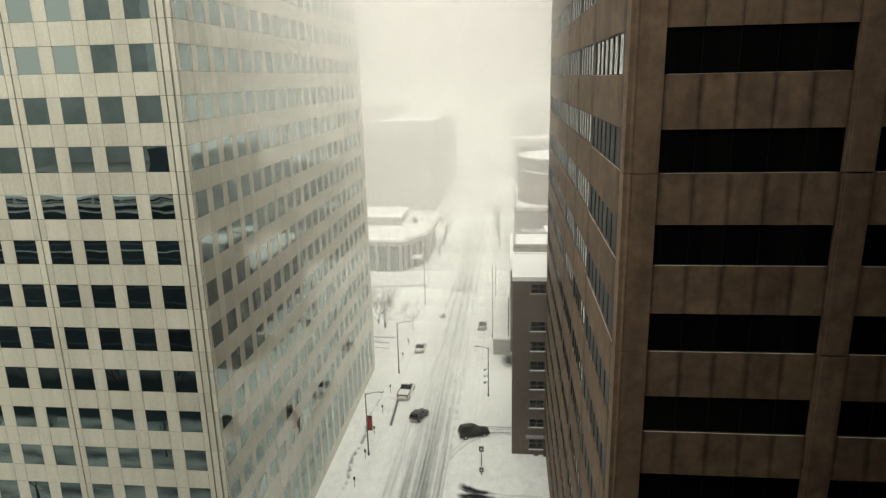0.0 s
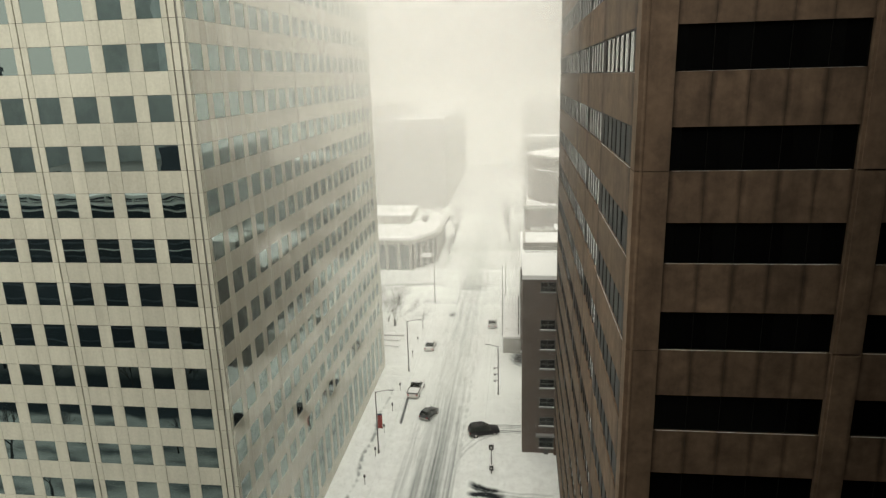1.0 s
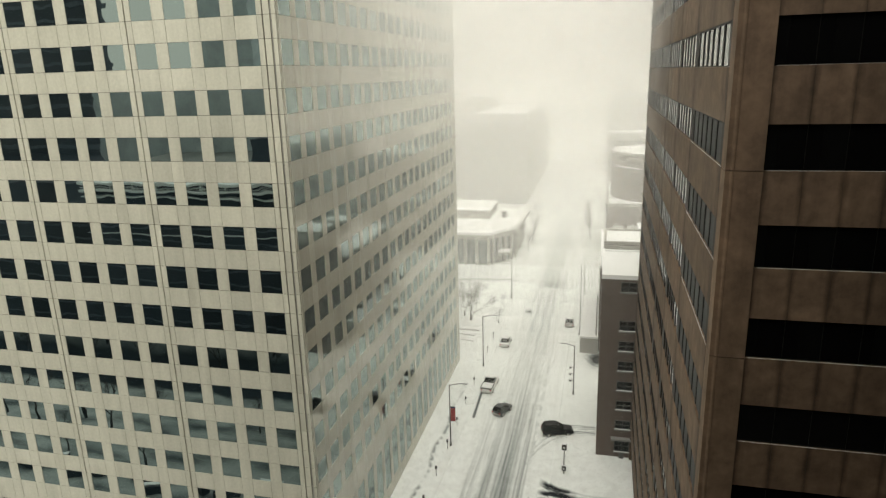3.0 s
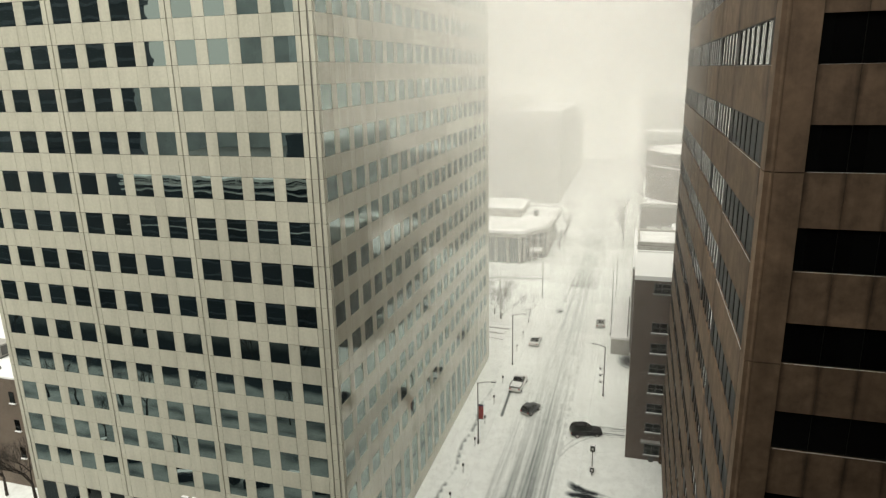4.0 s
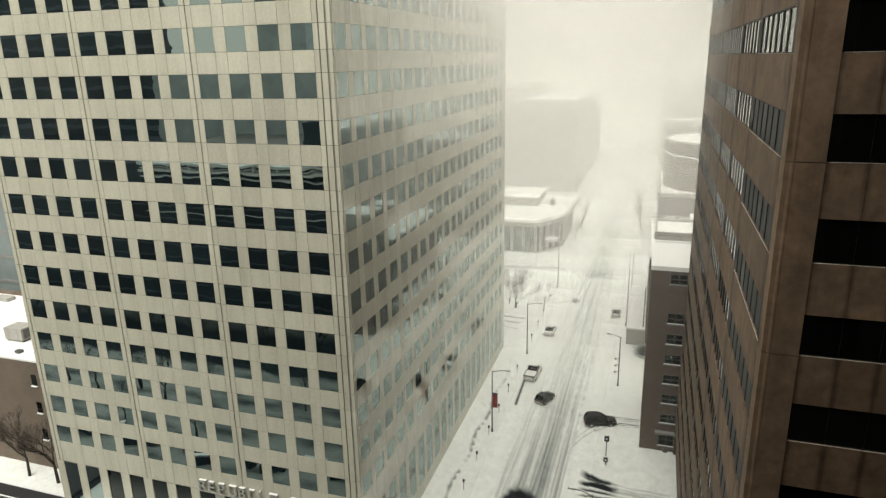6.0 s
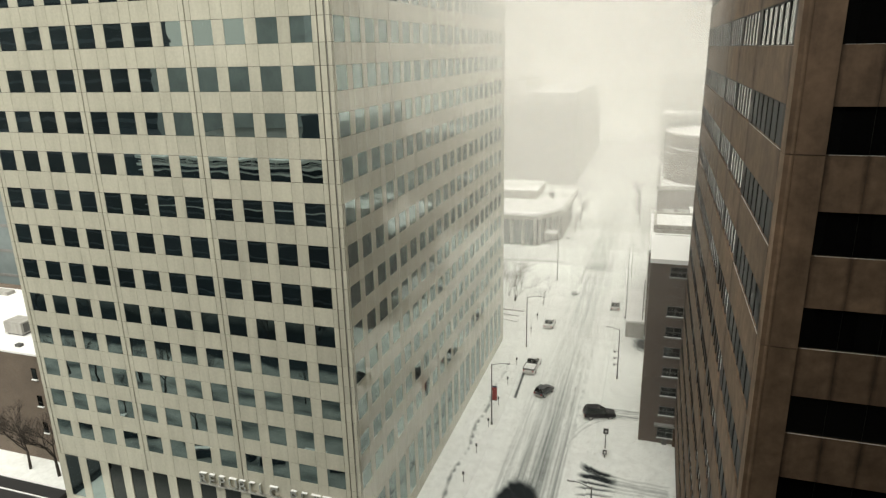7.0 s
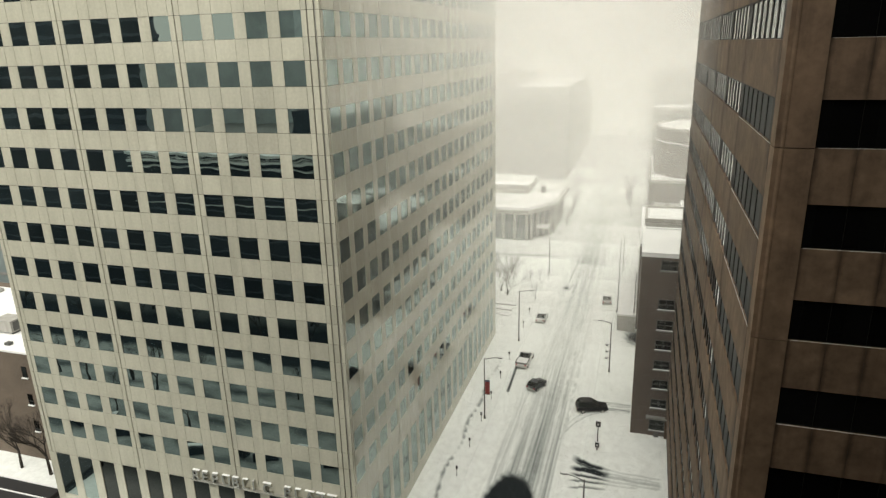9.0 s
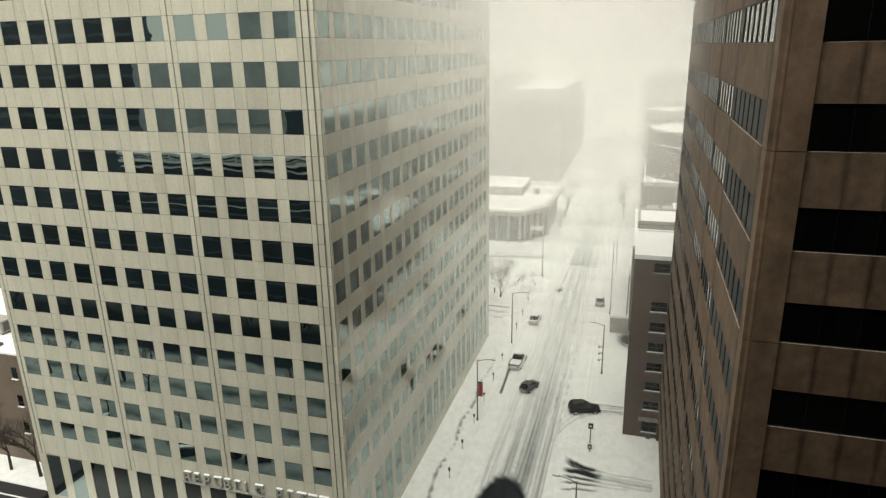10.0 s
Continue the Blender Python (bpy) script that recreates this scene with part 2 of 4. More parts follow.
# ---------------------------------------------------------------- building helpers
def box(bm, x0, x1, y0, y1, z0, z1):
    vs = [bm.verts.new((x, y, z)) for z in (z0, z1) for y in (y0, y1) for x in (x0, x1)]
    for f in ((0, 2, 3, 1), (4, 5, 7, 6), (0, 1, 5, 4), (1, 3, 7, 5), (3, 2, 6, 7), (2, 0, 4, 6)):
        bm.faces.new([vs[i] for i in f])


def tube(bm, a, b, r0, r1, n=8):
    a, b = Vector(a), Vector(b)
    q = (b - a).to_track_quat("Z", "Y")
    rings = []
    for c, r in ((a, r0), (b, r1)):
        rings.append([bm.verts.new(c + q @ Vector((r * math.cos(k * 2 * math.pi / n), r * math.sin(k * 2 * math.pi / n), 0))) for k in range(n)])
    for k in range(n):
        bm.faces.new((rings[0][k], rings[0][(k + 1) % n], rings[1][(k + 1) % n], rings[1][k]))
    bm.faces.new(rings[0][::-1])
    bm.faces.new(rings[1])


def prism(bm, outline, z0, z1):
    lo, hi = ([bm.verts.new((x, y, z)) for x, y in outline] for z in (z0, z1))
    k = len(outline)
    for i in range(k):
        bm.faces.new((lo[i], lo[(i + 1) % k], hi[(i + 1) % k], hi[i]))
    bm.faces.new(lo[::-1])
    bm.faces.new(hi)


def mesh_of(name, bm, mat, smooth=False):
    bmesh.ops.recalc_face_normals(bm, faces=bm.faces)
    me = bpy.data.meshes.new(name)
    bm.to_mesh(me)
    bm.free()
    me.materials.append(mat)
    if smooth:
        me.polygons.foreach_set("use_smooth", [True] * len(me.polygons))
    return me


def thing(name, loc, label, category, group="", kind=""):
    ob = new(name)
    ob.location = loc
    return tagged(ob, label, category, group, kind)


def at_of(ob):
    p = Vector(ob.location)
    while ob.parent:
        ob = ob.parent
        p += Vector(ob.location)
    return p


def part(name, bm, mat, parent, label="", smooth=False, kind=""):
    """One mesh under a thing or a part; bm is given in place coordinates."""
    o = at_of(parent)
    for v in bm.verts:
        v.co -= o
    ob = new(name, mesh_of(name, bm, mat, smooth))
    ob.parent = parent
    return tagged(ob, label, kind=kind)


def solo(name, bm, mat, label, category, group="", kind="", smooth=False):
    return tagged(new(name, mesh_of(name, bm, mat, smooth)), label, category, group, kind)


PIECES = {}


def piece(name, size, mat, at, parent):
    """A box-shaped piece of a wall, on mesh data that alike pieces share. at: its low corner."""
    key = (name, tuple(round(s, 3) for s in size), mat.name)
    if key not in PIECES:
        bm = bmesh.new()
        box(bm, 0, size[0], 0, size[1], 0, size[2])
        PIECES[key] = mesh_of(name, bm, mat)
    ob = new(name, PIECES[key])
    ob.parent = parent
    ob.location = Vector(at) - at_of(parent)
    return ob


def boxes_bm(items):
    bm = bmesh.new()
    for it in items:
        box(bm, *it)
    return bm


def boxes_mesh(name, items, mat):
    """Many boxes in one mesh, quickly."""
    a = np.array(items, float)
    i = np.array([(0, 2, 4), (1, 2, 4), (0, 3, 4), (1, 3, 4), (0, 2, 5), (1, 2, 5), (0, 3, 5), (1, 3, 5)])
    verts = a[:, i].reshape(-1, 3)
    quad = np.array([(0, 2, 3, 1), (4, 5, 7, 6), (0, 1, 5, 4), (1, 3, 7, 5), (3, 2, 6, 7), (2, 0, 4, 6)])
    faces = (quad[None] + 8 * np.arange(len(a))[:, None, None]).reshape(-1, 4)
    me = bpy.data.meshes.new(name)
    me.from_pydata(verts.tolist(), [], faces.tolist())
    me.materials.append(mat)
    return me


def rest(name, items, mat, parent, label=""):
    """The far pieces of a wall, joined."""
    o = at_of(parent)
    moved = [(a - o.x, b - o.x, c - o.y, d - o.y, e - o.z, f - o.z) for a, b, c, d, e, f in items]
    ob = new(name, boxes_mesh(name, moved, mat))
    ob.parent = parent
    return tagged(ob, label, kind="stuff")


# ---------------------------------------------------------------- ground
KERB_L, KERB_R = -18.4, -5.0


def lane_noise(x, y):
    """Long wheel streaks down the street."""
    out = np.zeros_like(x)
    rng = np.random.RandomState(4)
    for k in range(95):
        cx = rng.uniform(-15.8, -7.9)
        drift, w = rng.uniform(-0.008, 0.008), rng.uniform(0.06, 0.17)
        y0, y1 = rng.uniform(20, 62), rng.uniform(72, 118)
        amp = rng.uniform(0.03, 0.17)
        d = (x - cx - drift * (y - 75) - 0.12 * np.sin(y * 0.07 + k)) / w
        along = np.clip((y - y0) / 8, 0, 1) * np.clip((y1 - y) / 26, 0, 1)
        out += amp * (1 + 0.15 * np.clip((80 - y) / 14, 0, 1)) * np.exp(-d * d) * along
    return out


def turn_tracks(x, y):
    """Curved ruts of turning wheels at the driveways on the east side."""
    out = np.zeros_like(x)
    for y_end, y_start, bend, w, amp, x_end in ((70.4, 74.2, 2.3, 0.18, 0.75, 4.6), (69.7, 72.9, 2.1, 0.20, 0.8, 4.6), (69.1, 70.8, 1.4, 0.28, 1.0, 4.6),
                                               (68.4, 69.2, 1.2, 0.20, 0.8, 4.6), (69.7, 70.5, 1.5, 0.36, 1.0, -1.2), (67.9, 67.7, 1.0, 0.18, 0.7, 2.0), (67.1, 66.2, 1.2, 0.16, 0.6, -1.5), (70.6, 73.4, 2.6, 0.30, 0.9, -2.0)):
        u = np.clip((x + 7.2) / 12, 0, 1)
        line = y_end + (y_start - y_end) * (1 - u) ** (2 * bend) + 0.05 * np.sin(1.9 * x + 2.3 * y_end) + 0.02 * np.sin(9.7 * x + y_start)
        ends = np.clip((x + 6.6) / 1.2, 0, 1) * np.clip((x_end - x) / 0.6, 0, 1) * (0.42 + 0.75 * np.clip((-1.4 - x) / 1.6, 0, 1))
        out = np.maximum(out, amp * np.exp(-((y - line) / (1.35 * w)) ** 2) * ends)
    return out


def ground():
    xs = np.unique(np.concatenate([np.linspace(-4000, -140, 12), np.linspace(-140, -26, 30), np.arange(-26, 6.01, 0.2), [KERB_L - 0.02, KERB_L + 0.02, KERB_R - 0.02, KERB_R + 0.02], np.linspace(6.5, 140, 20), np.linspace(140, 4000, 12)]))
    ys = np.unique(np.concatenate([np.linspace(-4000, -80, 10), np.linspace(-80, 6, 10), np.arange(7, 43.6, 0.6), np.arange(44, 112, 0.22), np.arange(112.5, 260, 1.0), np.linspace(260, 900, 40), np.linspace(900, 4500, 12)]))
    X, Y = np.meshgrid(xs, ys)
    rng = np.random.RandomState(7)
    wob = sum(np.sin(X * rng.uniform(0.3, 2.2) + Y * rng.uniform(0.3, 2.2) + rng.uniform(0, 6)) for _ in range(9)) / 9
    wob2 = sum(np.sin(X * rng.uniform(2, 6) + Y * rng.uniform(2, 6) + rng.uniform(0, 6)) for _ in range(9)) / 9
    on_road = (X > KERB_L) & (X < KERB_R)
    cross = (Y > 151) & (Y < 163.5)
    bare = lane_noise(X, Y) * np.where(on_road, 1, 0)
    # the cross street south of the tower
    slant = Y + 0.22 * X + 1.2 * np.sin(X * 0.21) + 0.9 * np.sin(X * 0.53 + 1.0)
    side_lanes = sum(a * np.exp(-((slant - c) / w) ** 2) for a, c, w in ((0.5, -9.0, 0.5), (0.6, -4.0, 0.8), (0.5, 1.5, 0.6), (0.7, 6.0, 1.0), (0.5, 10.0, 0.6), (0.7, 14.0, 0.9), (0.6, 19.0, 0.7), (0.5, 23.0, 0.8)))
    bare += (0.55 + 0.14 * wob + 0.4 * side_lanes + 0.45 * np.clip((8 - Y) / 2, 0, 1)) * (X < -22) * (X > -260) * np.clip((Y + 14) / 2, 0, 1) * np.clip((41 - Y) / 3, 0, 1)
    # broad worn strip in the middle of the street
    bare += 0.15 * np.clip(1.6 - np.abs((X + 11.4) / 2.3), 0, 1) * np.clip((Y - 20) / 30, 0, 1) * np.clip((460 - Y) / 260, 0, 1) * (1 + 0.35 * wob)
    # the far cross street: gutter lines, slush and faint wheel lines
    west = np.clip((-18.5 - X) / 3, 0, 1)
    gutter = np.interp(X, (-60, -34, -21, -16.8, -8.4, 2), (151.6, 152.7, 154.2, 151.4, 149.6, 150.2))
    bare += (0.35 * west + 0.26) * np.exp(-((Y - gutter) / 0.6) ** 2) * (1 + 0.5 * wob) * (X < 4)
    bare += 0.30 * np.exp(-(((X + 10.1) / 3.0) ** 2 + ((Y - 152.0) / 1.6) ** 2)) * (1 + 0.6 * wob2)
    for c, w, a in ((154.5, 0.5, 0.14), (156.3, 0.6, 0.18), (159.0, 0.5, 0.13), (160.8, 0.6, 0.16), (163.2, 0.5, 0.25)):
        bare += a * np.exp(-((Y - c - 0.25 * wob) / w) ** 2) * (1 + 0.6 * wob)
    # one rut that runs on past the crossing
    rut_x = -14.25 + 0.036 * (Y - 132.5)
    bare += 0.30 * np.exp(-((X - rut_x) / 0.16) ** 2) * np.clip((Y - 132) / 2, 0, 1) * np.clip((172 - Y) / 10, 0, 1)
    for c in (-12.6, -11.0, -9.4, -7.9):
        bare += 0.16 * np.exp(-((X - c - 0.2 * np.sin(Y * 0.05 + c)) / 0.30) ** 2) * np.clip((Y - 105) / 20, 0, 1) * np.clip((320 - Y) / 120, 0, 1)
    # wet bare asphalt in the crossing below the camera
    r = np.sqrt(((X + 12.5) / 2.9) ** 2 + ((Y - 60.4) / 7.0) ** 2) + 0.10 * wob + 0.06 * wob2
    bare = np.maximum(bare, 1.15 * np.clip((1.16 - r) / 0.36, 0, 1))
    bare = np.maximum(bare, turn_tracks(X, Y))
    # driveway ruts behind the turning car, and the arc by which it left the street
    for y0, tilt, w, a in ((86.75, 0.02, 0.13, 0.7), (86.35, 0.05, 0.12, 0.62), (85.15, 0.0, 0.15, 0.75), (84.75, 0.04, 0.12, 0.65), (85.7, -0.04, 0.10, 0.45), (86.0, 0.1, 0.08, 0.4), (84.3, 0.08, 0.10, 0.4)):
        line = y0 + tilt * (X + 1) + 0.06 * np.sin(1.7 * X + y0) + 0.05 * wob2
        bare = np.maximum(bare, a * np.exp(-((Y - line) / w) ** 2) * np.clip((X + 6.2) / 2.6, 0, 1) * np.clip((0.44 - X) / 0.1, 0, 1))
    for shift, a in ((0.0, 0.42), (1.5, 0.34)):
        line = np.interp(X, (-9.2, -8.0, -6.9, -5.5, -3.5), (73.0, 77.6, 80.4, 82.4, 83.9)) + shift
        slope = np.interp(X, (-9.2, -8.0, -6.9, -5.5, -3.5), (3.6, 3.0, 2.0, 1.1, 0.6))
        bare = np.maximum(bare, a * np.exp(-((Y - line) / (0.16 * np.sqrt(1 + slope ** 2))) ** 2) * (X > -9.2) * (X < -3.5) * (0.8 + 0.4 * wob2))
    # lumpy double tread in the northbound lane
    for cx in (-9.1, -7.9):
        lumps = np.clip(0.55 + 0.9 * np.sin(Y * 1.9 + cx) * np.sin(Y * 0.63) + 0.5 * wob2, 0, 1)
        bare = np.maximum(bare, 0.32 * lumps * np.exp(-((X - cx - 0.15 * wob) / 0.26) ** 2) * np.clip((Y - 72) / 8, 0, 1) * np.clip((150 - Y) / 50, 0, 1))
    # gutter rut beside the parked pickup
    rut = np.exp(-((X + 17.5 + 0.03 * (Y - 87)) / 0.20) ** 2) * np.clip((Y - 86.0) / 0.6, 0, 1) * np.clip((95.0 - Y) / 0.8, 0, 1)
    bare = np.maximum(bare, 0.95 * rut)
    # trodden footpath along the west pavement
    path = np.exp(-((X + 20.9 - 0.25 * np.sin(Y * 0.55) - 0.3 * wob2) / 0.27) ** 2) * np.clip(0.75 + 1.3 * wob2 + 1.5 * wob, 0, 1)
    bare = np.maximum(bare, 0.62 * path * (Y > 52) * np.clip((112 - Y) / 30, 0, 1))
    east = np.exp(-((X - 0.4 + 0.1 * wob) / 0.12) ** 2) * np.clip(wob2 * 2, 0, 1)
    bare = np.maximum(bare, 0.30 * east * (Y > 71) * (Y < 78))
    bare = np.maximum(bare, 0.8 * np.clip(1.2 - np.sqrt(((X + 14.2) / 1.0) ** 2 + ((Y - 132.6) / 1.5) ** 2), 0, 1))
    # shadow in front of the annex, put in as darker ground
    bare = np.maximum(bare, 0.95 * np.clip(1.3 - np.sqrt(((X - 0.3) / 1.8) ** 2 + ((Y - 110.4) / 3.4) ** 2) + 0.3 * wob2, 0, 1))
    bare = np.clip(bare, 0, 1.1)
    Z = np.where(on_road | cross, 0.0, 0.15) + 0.10 * (1 - np.clip(bare, 0, 1)) + 0.03 * wob + 0.012 * wob2
    # ploughed ridge against the kerbs
    for kx in (KERB_L + 0.5, KERB_R - 0.5):
        Z = Z + 0.14 * np.exp(-((X - kx) / 0.45) ** 2) * (0.7 + 0.5 * wob) * (1 - np.clip(bare, 0, 1)) * ~cross
    ny, nx = X.shape
    me = bpy.data.meshes.new("ground")
    idx = np.arange(ny * nx).reshape(ny, nx)
    quads = np.stack([idx[:-1, :-1], idx[:-1, 1:], idx[1:, 1:], idx[1:, :-1]], -1).reshape(-1, 4)
    me.from_pydata(np.stack([X, Y, Z], -1).reshape(-1, 3).tolist(), [], quads.tolist())
    att = me.attributes.new("bare", "FLOAT", "POINT")
    att.data.foreach_set("value", bare.ravel().astype(np.float32))
    lane = np.clip((X - KERB_L - 1.6) / 2.0, 0, 1) * np.clip((KERB_R - 1.6 - X) / 2.0, 0, 1) + ((X < -24) | (X > 0)) * cross * 0.8
    me.attributes.new("roadway", "FLOAT", "POINT").data.foreach_set("value", np.clip(lane, 0, 1).ravel().astype(np.float32))
    me.polygons.foreach_set("use_smooth", [True] * len(me.polygons))
    me.materials.append(GROUND_MAT)
    return tagged(new("ground", me), "snow-covered street and pavements with dark wheel ruts", "ground", kind="structure")


ground()


def haze_sheets():
    """White part-transparent sheets across the street, put in as painted haze."""
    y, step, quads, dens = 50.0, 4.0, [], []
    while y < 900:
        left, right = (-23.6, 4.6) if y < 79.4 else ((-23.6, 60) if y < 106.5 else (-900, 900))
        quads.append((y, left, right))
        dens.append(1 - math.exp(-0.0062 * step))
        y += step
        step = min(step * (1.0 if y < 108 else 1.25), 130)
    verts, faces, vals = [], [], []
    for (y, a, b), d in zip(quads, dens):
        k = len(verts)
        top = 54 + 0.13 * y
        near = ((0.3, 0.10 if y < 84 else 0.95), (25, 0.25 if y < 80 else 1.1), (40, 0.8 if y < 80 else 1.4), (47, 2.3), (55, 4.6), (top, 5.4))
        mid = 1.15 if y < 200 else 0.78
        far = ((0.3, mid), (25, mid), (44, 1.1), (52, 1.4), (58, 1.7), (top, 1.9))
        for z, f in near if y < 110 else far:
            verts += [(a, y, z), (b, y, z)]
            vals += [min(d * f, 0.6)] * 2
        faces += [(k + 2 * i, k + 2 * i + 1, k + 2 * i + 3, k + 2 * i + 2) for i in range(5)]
    me = bpy.data.meshes.new("haze_sheet")
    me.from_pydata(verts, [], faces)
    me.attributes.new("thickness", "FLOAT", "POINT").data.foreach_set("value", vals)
    me.materials.append(haze_material())
    return tagged(new("haze_sheet", me), "translucent white sheets across the street that stand in for haze", "snow", kind="stuff")


haze_sheets()

# ---------------------------------------------------------------- beige stone office tower
T_FRONT, T_SIDE, T_WEST, T_BACK, T_ROOF = 46.5, -23.72, -60.65, 106.0, 73.0
T_STOREY, T_SILL0, T_WIN_H = 3.625, 50.92, 1.92
PANEL = 0.14                       # stone slabs stand this far off the dark backing
GAP = 0.038


def office_tower():
    tower = thing("office_tower", (-42, 76, 0), "tall office tower clad in polished beige stone with square windows", "building")
    core = bmesh.new()
    box(core, T_WEST + PANEL, T_SIDE - PANEL, T_FRONT + PANEL, T_BACK - PANEL, 0, T_ROOF)
    part("backing_wall", core, JOINT, tower, "dark recessed backing between stone slabs")
    panels, panes, lobby = [], [], []         # (low corner, size)
    rows = range(-5, 12)
    pitch_f, win_f = 2.955, 1.85
    fronts = [(-24.82 - 0.46 - j * pitch_f - win_f, -24.82 - 0.46 - j * pitch_f) for j in range(12)]
    pitch_s, win_s = 2.884, 1.92
    sides = [(47.05 + i * pitch_s, 47.05 + i * pitch_s + win_s) for i in range(20)]
    side_groove = {3, 7, 11, 15}
    top, low = T_ROOF - 0.05, 8.55

    def front(x0, x1, z0, z1):
        if x1 - x0 > 0.03 and z1 - z0 > 0.03:
            panels.append(((x0 + GAP / 2, T_FRONT, z0 + GAP / 2), (x1 - x0 - GAP, PANEL, z1 - z0 - GAP)))

    def side(y0, y1, z0, z1):
        if y1 - y0 > 0.03 and z1 - z0 > 0.03:
            panels.append(((T_SIDE - PANEL, y0 + GAP / 2, z0 + GAP / 2), (PANEL, y1 - y0 - GAP, z1 - z0 - GAP)))

    bands = []
    for k in rows:
        sill = T_SILL0 - T_STOREY * k
        floor_z = sill - (T_STOREY - T_WIN_H) if k < 11 else low
        bands.append((sill, sill + T_WIN_H, floor_z))
    for sill, head, floor_z in bands:
        for j, (a, b) in enumerate(fronts):
            panes.append(((a, T_FRONT + 0.03, sill), (b - a, 0.05, head - sill)))
            front(a, b, floor_z, sill)
            right = b + (pitch_f - win_f)
            if j == 0:
                right = -24.82
            for z0, z1 in ((floor_z, sill), (sill, head)):
                if j in (4, 8):
                    mid = (b + right) / 2
                    front(b, mid - 0.035, z0, z1)
                    front(mid + 0.035, right, z0, z1)
                else:
                    front(b, right, z0, z1)
        for z0, z1 in ((floor_z, sill), (sill, head)):
            front(-24.74, -24.20, z0, z1)
            front(-24.08, T_SIDE, z0, z1)
            west = fronts[-1][0]
            front(west - 0.46, west, z0, z1)
            front(T_WEST, west - 0.54, z0, z1)
        for i, (a, b) in enumerate(sides):
            panes.append(((T_SIDE - 0.08, a, sill), (0.05, b - a, head - sill)))
            side(a, b, floor_z, sill)
            nxt = b + pitch_s - win_s if i < 19 else T_BACK
            for z0, z1 in ((floor_z, sill), (sill, head)):
                if i in side_groove:
                    mid = (b + nxt) / 2
                    side(b, mid - 0.03, z0, z1)
                    side(mid + 0.03, nxt, z0, z1)
                else:
                    side(b, nxt, z0, z1)
        for z0, z1 in ((floor_z, sill), (sill, head)):
            side(T_FRONT + PANEL + 0.1, 47.05, z0, z1)
    # ground storey: tall glazing, with dark panes in place of deep shaded openings
    for j, (a, b) in enumerate(fronts):
        right = b + (pitch_f - win_f) if j else -24.82
        front(b, right, 0.2, low)
        if j >= 10:
            panes.append(((a, T_FRONT + 0.03, 3.3), (b - a, 0.05, 5.1)))
            front(a, b, 0.2, 3.25)
        else:
            lobby.append(((a, T_FRONT + 0.08, 0.4), (b - a, 0.05, 8.0)))
    front(-24.74, -24.20, 0.2, low)
    front(-24.08, T_SIDE, 0.2, low)
    front(T_WEST, fronts[-1][0], 0.2, low)
    for i, (a, b) in enumerate(sides):
        nxt = b + pitch_s - win_s if i < 19 else T_BACK
        panes.append(((T_SIDE - 0.08, a, 2.0), (0.05, b - a, 6.0)))
        side(a, b, 8.05, low)
        side(a, b, 0.2, 1.95)
        side(b, nxt, 0.2, low)
    side(T_FRONT + PANEL + 0.1, 47.05, 0.2, low)

    def near(item):
        (x, y, z), _ = item
        return math.hypot(x - T_SIDE, y - T_FRONT) + 0.9 * abs(z - 40)

    for items, name, mat, far_name in ((panels, "stone_panel", STONE, "far_stone_cladding"), (panes, "window_pane", TOWER_GLASS, "far_glazing")):
        items.sort(key=near)
        for at, size in items[:300]:
            piece(name, size, mat, at, tower)
        rest(far_name, [(at[0], at[0] + s[0], at[1], at[1] + s[1], at[2], at[2] + s[2]) for at, s in items[300:]], mat, tower)
    for at, size in lobby:
        piece("lobby_glass", size, DARK_GLASS, at, tower)
    # slender round bead in the corner slot
    bead = bmesh.new()
    tube(bead, (-24.14, T_FRONT + 0.06, 0.2), (-24.14, T_FRONT + 0.06, top), 0.035, 0.035, 6)
    part("corner_bead", bead, BRIGHT_STEEL, tower, "thin steel bead in the corner joint")
    cap = boxes_bm([(T_WEST - 0.05, T_SIDE + 0.05, T_FRONT - 0.05, T_BACK + 0.05, T_ROOF, T_ROOF + 0.6)])
    part("roof_coping", cap, STONE, tower)
    return tower


office_tower()


def tower_sign():
    """Raised letters over the entrance of the tower."""
    words = thing("building_sign", (-33.5, T_FRONT - 0.02, 8.75), "raised steel letters of a building name with snow on top", "sign")
    text = "REPUBLIC PLAZA"
    x, z, adv = -41.7, 8.78, 1.16
    ledge = boxes_bm([(-41.9, -25.3, T_FRONT - 0.35, T_FRONT - 0.012, z - 0.12, z - 0.02)])
    part("mounting_rail", ledge, BRIGHT_STEEL, words)
    for ch in text:
        if ch != " ":
            cu = bpy.data.curves.new("letter", "FONT")
            cu.body, cu.size, cu.extrude, cu.resolution_u, cu.offset = ch, 1.55, 0.13, 2, 0.02
            tmp = bpy.data.objects.new("letter_form", cu)
            scene.collection.objects.link(tmp)
            me = bpy.data.meshes.new_from_object(tmp.evaluated_get(bpy.context.evaluated_depsgraph_get()))
            bpy.data.objects.remove(tmp)
            me.materials.clear()
            me.materials.append(CHROME)
            me.transform(pose(0, 0, 0, 90))
            ob = new("letter", me)
            ob.parent = words
            ob.location = Vector((x, T_FRONT - 0.18, z)) - at_of(words)
            xs = [v.co.x for v in me.vertices]
            cap = boxes_bm([(x + min(xs) + 0.05, x + max(xs) - 0.05, T_FRONT - 0.30, T_FRONT - 0.06, z + 1.10, z + 1.16)])
            part("snow_cap", cap, SNOW, words, "snow lying on the letter")
        x += adv
    return words


tower_sign()

